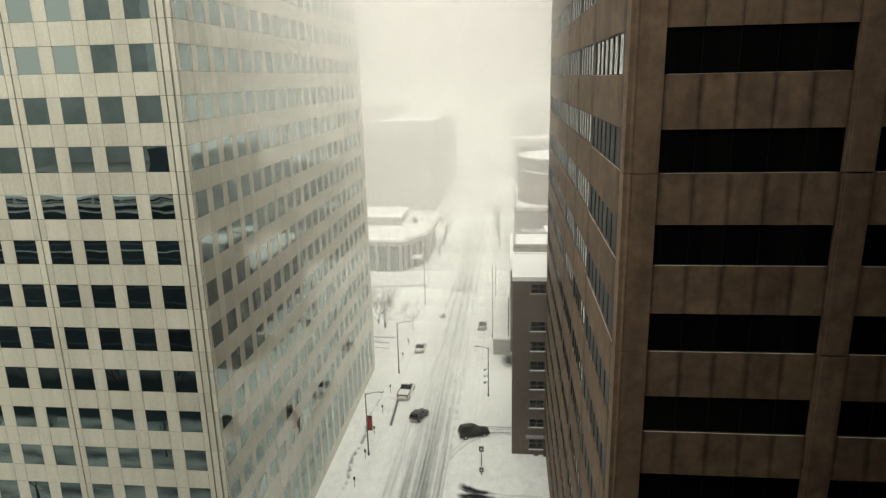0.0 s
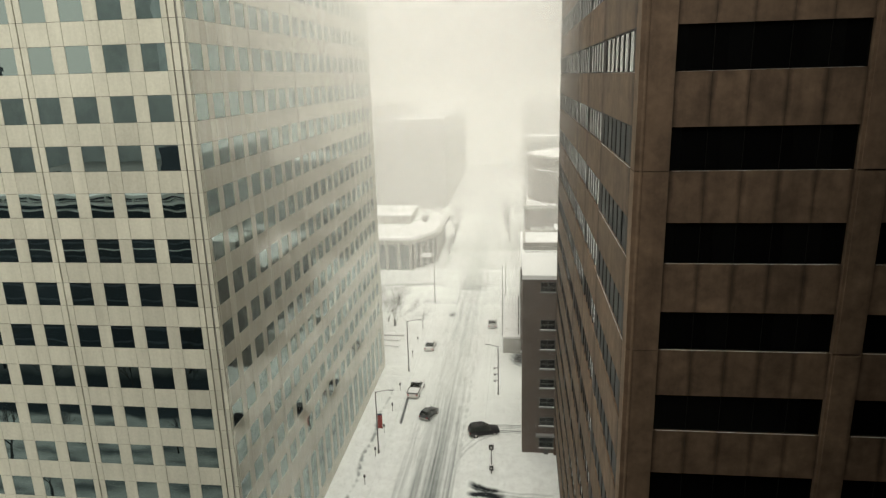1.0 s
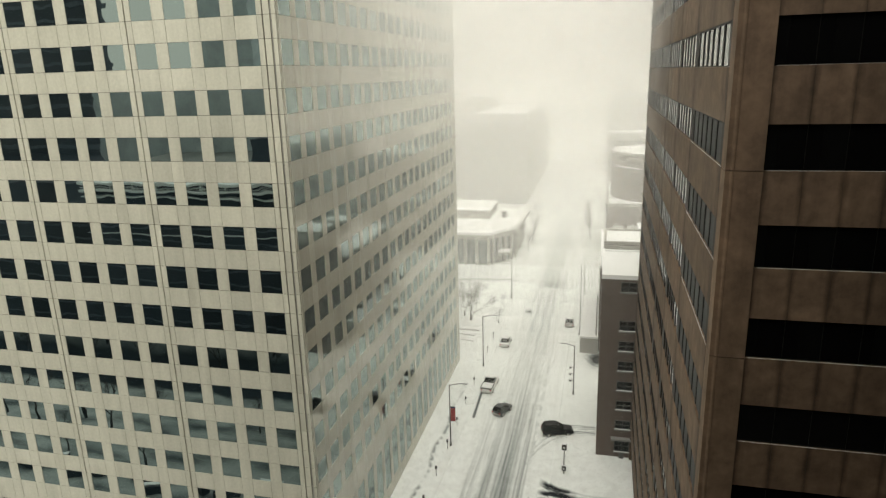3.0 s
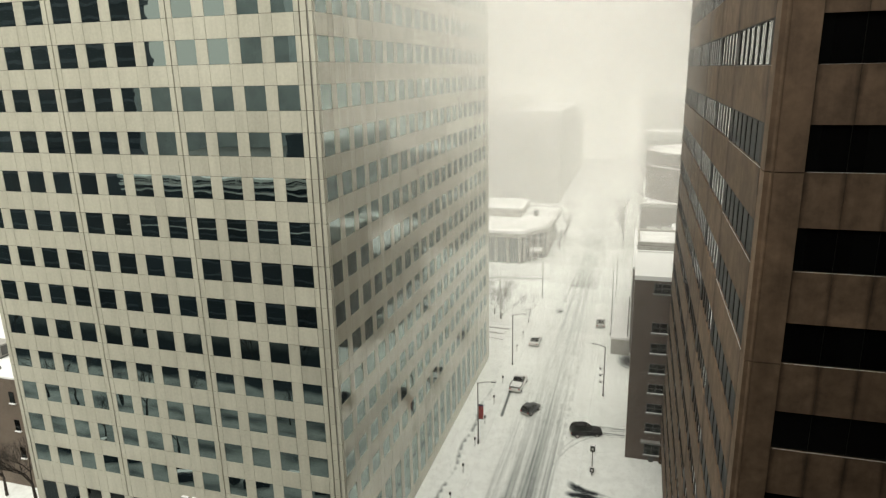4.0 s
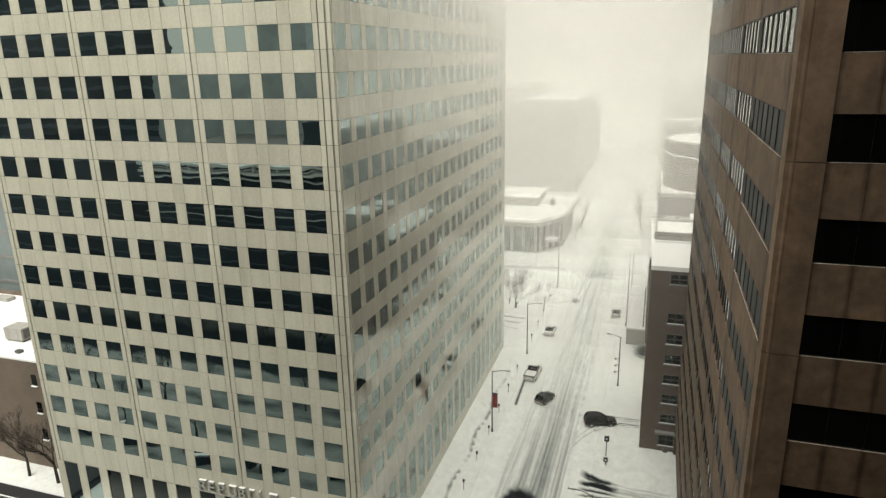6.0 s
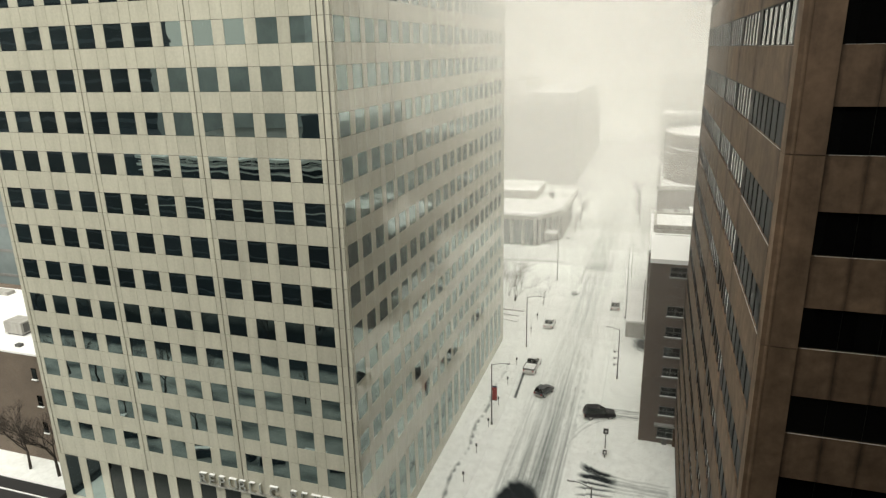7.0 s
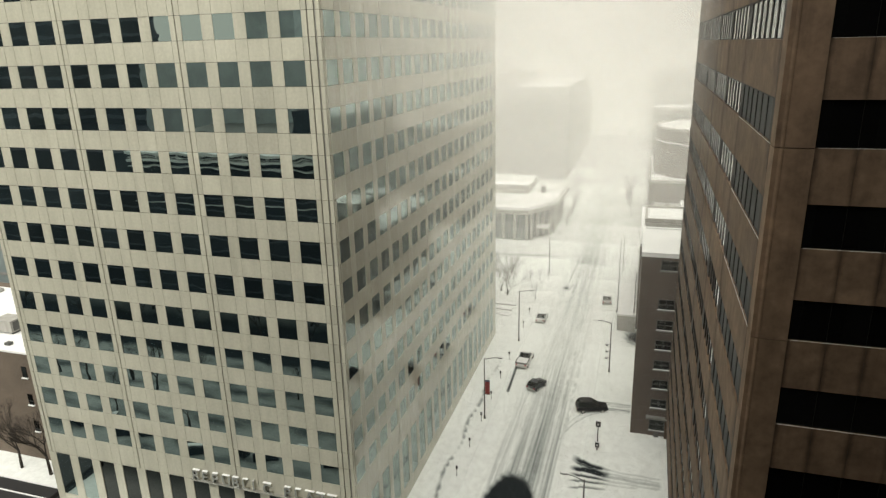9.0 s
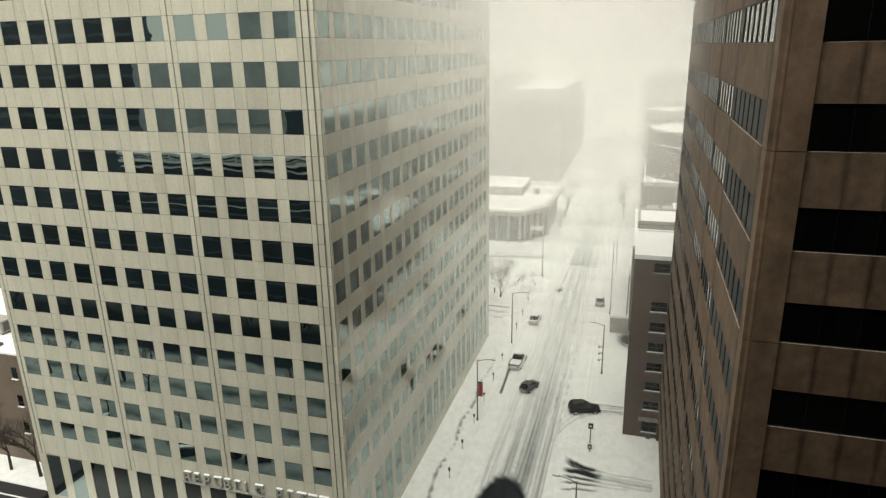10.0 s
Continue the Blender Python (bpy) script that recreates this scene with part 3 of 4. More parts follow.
# ---------------------------------------------------------------- brown concrete office building
B_FRONT, B_SIDE, B_BACK = 27.50, 4.70, 79.3
B_STOREY, B_SILL0, B_WIN_H = 3.95, 49.95, 1.78
B_ROWS = range(-3, 12)


def brown_building():
    ob = thing("brown_office_building", (20, 53, 0), "brown precast concrete office building with long dark window bands", "building")
    top = B_SILL0 + 3 * B_STOREY + B_WIN_H + 2.1
    core = bmesh.new()
    box(core, B_SIDE + 0.34, 36, B_FRONT + 0.62, B_BACK - 0.05, 0, top)
    part("inner_wall", core, BLACK_METAL, ob, "black wall behind the glazing")
    bays = [28.62, 39.0, 47.1, 55.1, 63.1, 71.1, 79.2]
    panels, panes, bars, snow = [], [], [], []
    for k in B_ROWS:
        sill = B_SILL0 - B_STOREY * k
        below = sill - (B_STOREY - B_WIN_H)
        if below < 0:
            below = 0.2
        head = sill + B_WIN_H
        for i, (a, b) in enumerate(zip(bays[:-1], bays[1:])):
            panels.append(((B_SIDE, a + 0.02, below), (0.30, b - a - 0.04, sill - below)))
            if i < 1 and -1 <= k < 4:
                snow.append((B_SIDE + 0.008, B_SIDE + 0.024, a + 0.05, b - 0.05, sill, sill + 0.006))
            count = 6 if i == 0 else 5
            w = (b - a - 1.3) / count
            for j in range(count):
                y0 = a + 0.65 + j * w
                panes.append(((B_SIDE + 0.09, y0, sill + 0.04), (0.05, w, B_WIN_H - 0.04)))
                bars.append((B_SIDE + 0.058, B_SIDE + 0.09, y0 - 0.15, y0 + 0.15, sill + 0.04, head))
            bars.append((B_SIDE + 0.05, B_SIDE + 0.09, a, a + 0.66, sill + 0.04, head))
            bars.append((B_SIDE + 0.05, B_SIDE + 0.09, b - 0.66, b, sill + 0.04, head))
            bars.append((B_SIDE + 0.03, B_SIDE + 0.09, a, b, head - 0.07, head))
        x = 6.10
        while x < 34:
            w = 1.43
            for j in range(5):
                panels.append(((x + j * w + 0.008, B_FRONT + 0.12, below), (w - 0.016, 0.4, sill - below)))
            panes.append(((x, B_FRONT + 0.22, sill), (7.15, 0.05, B_WIN_H)))
            for j in range(1, 5):
                bars.append((x + j * w - 0.012, x + j * w + 0.012, B_FRONT + 0.216, B_FRONT + 0.22, sill, head))
            snow.append((x + 0.1, x + 7.0, B_FRONT + 0.13, B_FRONT + 0.146, sill, sill + 0.006))
            x += 8.38

    def near(item):
        (x, y, z), _ = item
        return math.hypot(x - B_SIDE, y - B_FRONT) + 0.9 * abs(z - 44)

    for items, name, mat, far_name in ((panels, "spandrel_panel", CONCRETE, "far_spandrel"), (panes, "window_pane", SIDE_GLASS, "far_glazing")):
        items.sort(key=near)
        for at, size in items[:300]:
            # near-bay panes go matt dark: a dark reflection put into the colour
            matt_dark = name == "window_pane" and at[1] < 38.9 and at[2] < 48.5
            piece(name, size, (MATT_PANE if matt_dark else mat) if size[0] < 1 else DARK_GLASS if name == "window_pane" else STAINED, at, ob)
        rest(far_name, [(at[0], at[0] + s[0], at[1], at[1] + s[1], at[2], at[2] + s[2]) for at, s in items[300:]], mat, ob)
    rest("mullion", bars, BLACK_METAL, ob, "black metal window bars")
    # pilasters in two-storey lengths with a round arris
    joints = [0.2] + [46.0 - 7.9 * j for j in range(5, -3, -1)] + [top]
    joints = [z for z in joints if 0 < z <= top]
    for x0, x1 in ((B_SIDE, 6.07), (13.28, 14.45), (21.66, 22.83), (30.04, 31.21)):
        for z0, z1 in zip(joints[:-1], joints[1:]):
            bm = bmesh.new()
            if x0 == B_SIDE:
                box(bm, x0, x0 + 0.20, B_FRONT + 0.10, 28.6, z0 + 0.02, z1 - 0.02)
                box(bm, x0 + 0.34, x1, B_FRONT, 28.5, z0 + 0.02, z1 - 0.02)
                tube(bm, (x0 + 0.27, B_FRONT + 0.12, z0 + 0.02), (x0 + 0.27, B_FRONT + 0.12, z1 - 0.02), 0.10, 0.10, 10)
            else:
                box(bm, x0, x1, B_FRONT, B_FRONT + 0.6, z0 + 0.02, z1 - 0.02)
                box(bm, x0 + 0.12, x1 - 0.12, B_FRONT - 0.06, B_FRONT, z0 + 0.05, z1 - 0.05)
            part("pilaster_section", bm, PILASTER, ob)
    end = boxes_bm([(B_SIDE, B_SIDE + 0.5, 79.2, 79.5, 0.2, top)])
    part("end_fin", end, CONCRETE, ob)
    rest("sill_snow", snow, SNOW, ob, "thin snow lying on the sills")
    return ob


brown_building()


# ---------------------------------------------------------------- unseen walls added for shade, and blocks mirrored in the windows
def shade_and_mirror_blocks():
    # unseen blocks, stepped to stay outside the view, added to shade the fronts
    bm = boxes_bm([(-46, 70, -40, -1.6, 0, 78), (14.7, 70, 17.8, 22.4, 0, 110), (12.2, 70, 13.6, 17.8, 0, 84), (9.8, 70, 8, 13.6, 0, 68), (6.2, 70, -1.6, 8, 0, 74), (5.5, 14.7, -1.6, 25.4, 0, 31.2)])
    solo("unseen_shading_walls", bm, DARK_WALL, "tower the view is from and unseen blocks added to shade the fronts", "wall", kind="structure")
    dark = boxes_bm([(-170, -54, -60, -14, 0.1, 31.0)])
    low = thing("dark_low_block", (-110, -30, 0), "dark office block with snow along its roof edge", "building")
    part("wall", dark, SLATE_WALL, low)
    for k in range(8):
        z = 3.2 + 2.75 * k
        part("floor_band", boxes_bm([(-170, -53.9, -13.9, -13.7, z, z + 0.3)]), SLATE_LINE, low, "grey line along a floor")
    for z, h, deep in ((21.3, 0.10, 0.7), (28.55, 0.22, 1.2), (29.75, 0.40, 1.6), (30.4, 0.14, 0.8)):
        part("snow_ledge", boxes_bm([(-99, -53.9, -13.9, -13.9 + deep, z, z + h)]), SNOW, low, "snow lying on a ledge")
    for k in range(9):
        part("ledge_brace", boxes_bm([(-97 + 4.9 * k, -96.6 + 4.9 * k, -13.9, -13.2, 29.9, 31.0)]), SNOW, low, "brace caked with snow")
    part("parapet", boxes_bm([(-99, -53.9, -15.0, -12.6, 31.0, 31.5)]), SNOW, low, "parapet capped with snow")
    part("penthouse", boxes_bm([(-118, -46, -58, -42, 31.0, 48.6)]), TEAL_WALL, low, "slate-grey upper storeys")
    # added box that blackens the mirror image in one tower window
    part("mirrored_dark_block", boxes_bm([(-62.0, -57.6, -20, -14.5, 31.5, 39.6)]), SLATE_WALL, low, "dark block added to darken the reflection in one window")
    part("lift_tower", boxes_bm([(-90, -75.5, -56, -42.2, 48.6, 70)]), TEAL_WALL, low, "slate-grey lift tower")
    roof = boxes_bm([(-96, -60, -41, -24, 31.0, 34.0), (-82, -76, -23, -19, 31.0, 33.4)])
    part("roof_plant", roof, GREY_WALL, low)
    tall = thing("dark_tall_block", (-180, -65, 0), "dark high-rise block with snow along its ledges", "building")
    part("wall", boxes_bm([(-230, -133, -68, -62, 0.1, 120)]), SLATE_WALL, tall)
    for k in range(26):
        z = 14 + 3.7 * k
        part("floor_band", boxes_bm([(-230, -133.1, -61.95, -61.7, z, z + 0.9)]), SLATE_LINE, tall, "grey line along a floor")
        if k % 2:
            part("balcony", boxes_bm([(-133, -130.6, -66, -62.2, z - 0.2, z + 1.0)]), SLATE_WALL, tall)


shade_and_mirror_blocks()


# ---------------------------------------------------------------- lower buildings down the street
def punched_window(parent, x0, x1, y, z0, z1, snow=True):
    """Sash window in a wall that faces the camera: reveal, frame, bars, panes, snowy sill."""
    w = part("window", boxes_bm([(x0, x1, y - 0.012, y + 0.02, z0, z1)]), DARK_GLASS, parent)
    t = 0.07
    items = [(x0 - t, x0, y - 0.06, y + 0.02, z0, z1), (x1, x1 + t, y - 0.06, y + 0.02, z0, z1), (x0 - t, x1 + t, y - 0.06, y + 0.02, z1, z1 + t),
             ((x0 + x1) / 2 - 0.03, (x0 + x1) / 2 + 0.03, y - 0.05, y - 0.012, z0, z1), (x0, x1, y - 0.05, y - 0.012, (z0 + z1) / 2 - 0.03, (z0 + z1) / 2 + 0.03)]
    part("window_frame", boxes_bm(items), STEEL, w)
    sill = part("window_sill", boxes_bm([(x0 - 0.15, x1 + 0.15, y - 0.22, y + 0.02, z0 - 0.14, z0)]), GREY_WALL, w)
    if snow:
        part("snow_cap", boxes_bm([(x0 - 0.05, x1 + 0.08, y - 0.20, y - 0.07, z0, z0 + 0.05)]), SNOW, sill, "snow on the sill")
    return w


def brick_block():
    b = thing("brick_building", (8, 90, 0), "brown brick building with small sash windows and a snowy flat roof", "building")
    part("wall", boxes_bm([(0.45, 16, 79.7, 92.4, 0, 24.9)]), BRICK, b)
    lower = part("roof", boxes_bm([(0.75, 15.7, 80.0, 92.1, 24.9, 25.05)]), SNOW, b, "roof deck under fresh snow")
    part("parapet", boxes_bm([(0.40, 0.75, 79.65, 92.4, 24.9, 25.45), (0.75, 16, 79.65, 80.0, 24.9, 25.45), (0.75, 16, 92.1, 92.45, 24.9, 25.3)]), SNOW, lower, "parapet capped with snow")
    for z0, z1 in ((23.3, 24.5), (18.15, 19.45), (15.4, 16.7), (12.7, 13.95), (9.95, 11.15), (7.2, 8.4), (4.4, 5.6), (1.1, 2.8)):
        punched_window(b, 2.80, 4.62, 79.7, z0, z1, z0 < 20)
    part("door_hood", boxes_bm([(2.3, 5.1, 79.0, 79.7, 3.0, 3.2)]), GREY_WALL, b)
    part("vent_pipe", boxes_bm([(3.4, 4.0, 79.35, 79.68, 0.2, 1.0)]), STEEL, b)
    return b


brick_block()


def street_window(parent, x, y0, y1, z0, z1):
    """Window in a wall that faces the street."""
    w = part("window", boxes_bm([(x - 0.012, x + 0.02, y0, y1, z0, z1)]), DARK_GLASS, parent)
    part("window_sill", boxes_bm([(x - 0.16, x, y0 - 0.1, y1 + 0.1, z0 - 0.1, z0)]), GREY_WALL, w)


def row_block():
    """Two plainer buildings beyond the brick one."""
    b = thing("flat_roofed_building", (8, 108, 0), "brown brick building with a pale parapet and snowy roof", "building")
    part("wall", boxes_bm([(0.72, 18, 104.0, 113.2, 0, 23.0)]), BRICK, b)
    roof = part("roof", boxes_bm([(1.05, 17.7, 104.35, 112.9, 23.0, 23.14)]), SNOW, b, "roof deck under snow")
    part("parapet", boxes_bm([(0.66, 1.05, 103.95, 113.25, 23.0, 23.5), (1.05, 18, 103.95, 104.35, 23.0, 23.5), (1.05, 18, 112.9, 113.25, 23.0, 23.5)]), PALE_WALL, roof)
    part("cornice", boxes_bm([(0.66, 18, 103.8, 103.995, 21.2, 22.9)]), PALE_WALL, b, "pale stone band under the parapet")
    for z in (4.5, 8.1, 11.7, 15.3, 18.9):
        for y in (105.4, 108.4, 111.2):
            street_window(b, 0.72, y, y + 1.2, z, z + 1.7)
    c = thing("low_shop_building", (8, 128, 0), "low dark brick building with a broad snowy roof", "building")
    part("wall", boxes_bm([(0.30, 18, 114.0, 142.0, 0, 16.0)]), BRICK, c)
    roof = part("roof", boxes_bm([(0.6, 17.7, 114.3, 141.7, 16.0, 16.2)]), SNOW, c, "broad roof under snow")
    part("parapet", boxes_bm([(0.2, 0.6, 113.95, 142.05, 16.0, 16.4), (0.6, 18, 141.7, 142.05, 16.0, 16.4)]), SNOW, roof, "parapet capped with snow")
    part("stair_house", boxes_bm([(7.5, 12, 132, 137, 16.2, 19.0)]), BRICK, c)
    part("stair_house_roof", boxes_bm([(7.3, 12.2, 131.8, 137.2, 19.0, 19.2)]), SNOW, c, "small roof under snow")
    for z in (4.6, 8.4, 12.2):
        for k in range(8):
            street_window(c, 0.30, 115.6 + 3.3 * k, 117.2 + 3.3 * k, z, z + 1.9)


row_block()


def drum_block():
    b = thing("drum_building", (15, 190, 0), "dark building with a round drum rising from a square podium", "building")
    part("podium", boxes_bm([(1.6, 34, 177, 216, 0, 15.0)]), BRICK, b)
    part("podium_roof", boxes_bm([(1.9, 33.7, 177.3, 215.7, 15.0, 15.2)]), SNOW, b, "podium roof under snow")
    part("cornice", boxes_bm([(1.2, 34, 176.5, 177.0, 14.5, 15.4), (1.1, 1.6, 176.5, 216, 14.5, 15.4)]), PALE_WALL, b)
    for x0 in (3.2, 6.9, 10.6):
        w = part("window", boxes_bm([(x0, x0 + 2.7, 176.93, 177.05, 7.7, 9.4)]), WHITE_PAINT, b, "plain white window panel")
        part("window_frame", boxes_bm([(x0 - 0.1, x0 + 2.8, 176.86, 176.93, 7.5, 7.7), (x0 - 0.1, x0 + 2.8, 176.86, 176.93, 9.4, 9.6), (x0 + 1.3, x0 + 1.4, 176.86, 176.93, 7.7, 9.4)]), GREY_WALL, w)
    for z in (3.0, 7.0, 11.0):
        for k in range(8):
            street_window(b, 1.6, 179.0 + 4.4 * k, 181.4 + 4.4 * k, z, z + 2.4)
    cx, cy, r = 15.5, 192.0, 13.1
    ring = [(cx + r * math.cos(a * math.pi / 24), cy + r * math.sin(a * math.pi / 24)) for a in range(48)]
    bm = bmesh.new()
    prism(bm, ring, 15.2, 27.7)
    part("drum", bm, BRICK, b)
    bm = bmesh.new()
    prism(bm, [(cx + (x - cx) * 0.965, cy + (y - cy) * 0.965) for x, y in ring], 27.7, 27.85)
    part("drum_roof", bm, SNOW, b, "drum roof under snow")
    bm = bmesh.new()
    for k in range(48):
        a, c = ring[k], ring[(k + 1) % 48]
        tube(bm, (*a, 27.85), (*c, 27.85), 0.34, 0.34, 6)
    part("drum_rim", bm, PALE_WALL, b, "pale rim round the drum roof", smooth=True)
    bm = bmesh.new()
    for k in range(22, 40):
        a, c = ring[k], ring[(k + 1) % 48]
        sag = 0.25 * math.sin(k * 1.7)
        tube(bm, (*a, 25.4 - 0.04 * k + sag * 0.3), (*c, 25.4 - 0.04 * (k + 1) + sag * 0.3), 0.16, 0.16, 6)
    part("snow_ledge", bm, SNOW, b, "snow lying on a ring ledge")
    return b


drum_block()


def rear_block():
    """Office block behind the brick row, mirrored in the tower's side."""
    b = thing("rear_office_block", (40, 140, 0), "grey-green office block with a snowy roof edge", "building")
    part("wall", boxes_bm([(20, 60, 118, 176, 0, 35.2)]), SLATE_WALL, b)
    part("roof", boxes_bm([(19.7, 60, 117.7, 176.3, 35.2, 35.8)]), SNOW, b, "roof edge under snow")
    part("roof_house", boxes_bm([(26, 44, 122, 134, 35.8, 38.4)]), TEAL_WALL, b)
    for k in range(8):
        part("floor_band", boxes_bm([(19.85, 20, 118, 176, 3.4 + 3.8 * k, 4.6 + 3.8 * k)]), BLUE_WALL, b, "blue-grey band under the windows")


rear_block()


def far_block(name, x0, x1, y0, y1, top, mat, label, floors, bays):
    b = thing(name, ((x0 + x1) / 2, (y0 + y1) / 2, 0), label, "building")
    part("wall", boxes_bm([(x0, x1, y0, y1, 0, top)]), mat, b)
    part("roof", boxes_bm([(x0 + 0.3, x1 - 0.3, y0 + 0.3, y1 - 0.3, top, top + 0.15)]), SNOW, b, "flat roof under snow")
    part("parapet", boxes_bm([(x0 - 0.1, x1 + 0.1, y0 - 0.1, y0 + 0.3, top, top + 0.7), (x0 - 0.1, x0 + 0.3, y0 + 0.3, y1, top, top + 0.7), (x1 - 0.3, x1 + 0.1, y0 + 0.3, y1, top, top + 0.7)]), SNOW, b, "parapet capped with snow")
    h, w = (top - 5) / max(floors, 1), (x1 - x0 - 2) / bays
    for f in range(floors):
        for i in range(bays):
            xa, za = x0 + 1 + i * w + 0.3, 4 + f * h + 0.4
            part("window", boxes_bm([(xa, xa + w - 0.6, y0 - 0.06, y0 + 0.05, za, za + h * 0.5)]), SIDE_GLASS, b)
    return b


big = far_block("long_office_block", -105, -28.2, 249, 352, 34.2, GREY_WALL, "long grey office block half lost in the haze", 0, 16)
part("cornice", boxes_bm([(-105.2, -28.0, 248.6, 249.0, 31.6, 32.3)]), SNOW, big, "cornice under snow")
part("roof_plant", boxes_bm([(-100, -50, 262, 330, 34.35, 38.5)]), PALE_WALL, big)
far_block("far_tower", 1.2, 40, 330, 380, 37.5, GREY_WALL, "distant grey block faint in the haze", 0, 8)
far_block("terrace_block", 1.9, 36, 240, 256, 27.7, GREY_WALL, "grey block with a broad snowy roof", 7, 7)
far_block("west_block", -150, -84, 128, 190, 24, GREY_WALL, "grey block behind bare trees", 6, 12)


def pavilion():
    p = thing("corner_pavilion", (-36, 182, 0), "low pavilion with tall glazing, chamfered corner and deep snowy roof", "building")
    wall = [(-62, 165.5), (-28.6, 165.5), (-23.2, 173.6), (-22.6, 196), (-62, 196)]
    eave = [(-63, 163.6), (-27.9, 163.6), (-21.9, 172.8), (-21.2, 197.5), (-63, 197.5)]
    inner = [(-62.6, 164.4), (-28.3, 164.4), (-22.6, 173.1), (-21.9, 197.0), (-62.6, 197.0)]
    for name, out, z0, z1, mat, lab in (("wall", wall, 0, 7.7, SIDE_GLASS, "glazed wall mirroring the snow"), ("fascia", eave, 7.7, 8.9, PALE_WALL, "pale roof fascia"), ("roof", inner, 8.9, 9.25, SNOW, "flat roof under deep snow")):
        bm = bmesh.new()
        prism(bm, out, z0, z1)
        part(name, bm, mat, p, lab)
    bm = bmesh.new()
    for a, c in zip(eave, eave[1:] + eave[:1]):
        tube(bm, (*a, 9.0), (*c, 9.0), 0.22, 0.22, 6)
    part("roof_edge", bm, SNOW, p, "rounded snow along the roof edge", smooth=True)
    for k in range(11):
        x = -60.5 + 3.15 * k
        part("pier", boxes_bm([(x, x + 0.75, 165.0, 165.6, 0, 7.7)]), PALE_WALL, p)
    for k in range(4):
        f = (k + 0.5) / 4
        x, y = -28.6 + 5.4 * f, 165.5 + 8.1 * f
        bm = bmesh.new()
        tube(bm, (x + 0.3, y - 0.2, 0), (x + 0.3, y - 0.2, 7.7), 0.35, 0.35, 8)
        part("pier", bm, PALE_WALL, p)
    for k in range(7):
        part("pier", boxes_bm([(-23.0, -22.5, 174.5 + 3.2 * k, 175.2 + 3.2 * k, 0, 7.7)]), PALE_WALL, p)
    pent = part("roof_house", boxes_bm([(-58, -31, 181.5, 196, 9.25, 11.6)]), PALE_WALL, p)
    part("roof_house_snow", boxes_bm([(-58.2, -30.8, 181.3, 196.2, 11.6, 11.85)]), SNOW, pent, "snow on the roof house")
    part("roof_fan", boxes_bm([(-27.9, -26.6, 184, 185.6, 9.25, 10.9)]), GREY_WALL, p)
    awn = part("awning", boxes_bm([(-26.4, -23.2, 166.5, 170.2, 3.3, 3.6)]), PALE_WALL, p)
    part("awning_snow", boxes_bm([(-26.4, -23.2, 166.5, 170.2, 3.6, 3.75)]), SNOW, awn, "snow on the awning")
    return p


pavilion()


def west_brick():
    b = thing("tan_brick_building", (-90, 70, 0), "tan brick building with narrow windows and a snowy flat roof", "building")
    part("wall", boxes_bm([(-125, -64.5, 54.2, 72.4, 0, 15.2)]), TAN_BRICK, b)
    part("roof", boxes_bm([(-125, -64.5, 54.2, 72.4, 15.2, 15.45)]), SNOW, b, "flat roof under snow")
    for x, z in ((-72.0, 12.0), (-72.0, 8.2), (-72.0, 4.4), (-80.5, 12.0), (-80.5, 8.2), (-80.5, 4.4)):
        w = part("window", boxes_bm([(x, x + 0.75, 54.12, 54.3, z, z + 1.5)]), DARK_GLASS, b)
        part("window_sill", boxes_bm([(x - 0.1, x + 0.85, 53.98, 54.2, z - 0.1, z + 0.04)]), SNOW, w, "sill under snow")
    hv = part("roof_unit", boxes_bm([(-80.2, -77.2, 58.0, 60.2, 15.7, 17.3)]), PALE_WALL, b, "pale sheet-metal roof unit")
    for fx in (-80.0, -77.6):
        part("unit_foot", boxes_bm([(fx, fx + 0.2, 58.2, 60.0, 15.45, 15.7)]), STEEL, hv)
    part("unit_louvre", boxes_bm([(-77.2, -77.15, 58.3, 59.9, 15.9, 17.1)]), STEEL, hv)
    part("vent_pipe", boxes_bm([(-75.4, -74.6, 55.3, 55.9, 15.45, 15.8)]), STEEL, b)
    for k in range(3):
        part("wall_lamp", boxes_bm([(-84 + 0.9 * k, -83.4 + 0.9 * k, 53.7, 54.2, 4.0, 4.5)]), BRIGHT_STEEL, b)
    far = thing("blue_grey_block", (-150, 130, 0), "blue-grey block behind the brick building", "building")
    part("wall", boxes_bm([(-190, -64.5, 78, 124, 0, 46)]), BLUE_WALL, far)
    for k in range(9):
        part("floor_band", boxes_bm([(-190, -64.6, 77.9, 78.0, 6 + 4.4 * k, 6.5 + 4.4 * k)]), GREY_WALL, far)
    part("roof", boxes_bm([(-190, -64.5, 78, 124, 46, 46.3)]), SNOW, far, "flat roof under snow")
    part("rear_parapet", boxes_bm([(-125, -64.6, 72.0, 72.4, 15.45, 16.0)]), TAN_BRICK, b)
    part("roof_hatch", boxes_bm([(-96.5, -93.5, 69.2, 70.6, 15.45, 16.0)]), PALE_WALL, b)
    return b


west_brick()


def ramp_canopy():
    c = thing("ramp_canopy", (-76, 45, 0), "low black canopy over a garage ramp, edged with snow", "canopy")
    part("deck", boxes_bm([(-100, -63.2, 38, 49.6, 0.2, 0.75)]), ASPHALT_ROOF, c)
    for y in (49.35, 47.4, 43.6):
        part("snow_rib", boxes_bm([(-100, -63.3, y, y + 0.14, 0.75, 0.86)]), SNOW, c, "line of snow along a rib")
    part("edge_rail", boxes_bm([(-63.5, -63.2, 38, 49.6, 0.75, 1.1)]), BLACK_METAL, c)


ramp_canopy()


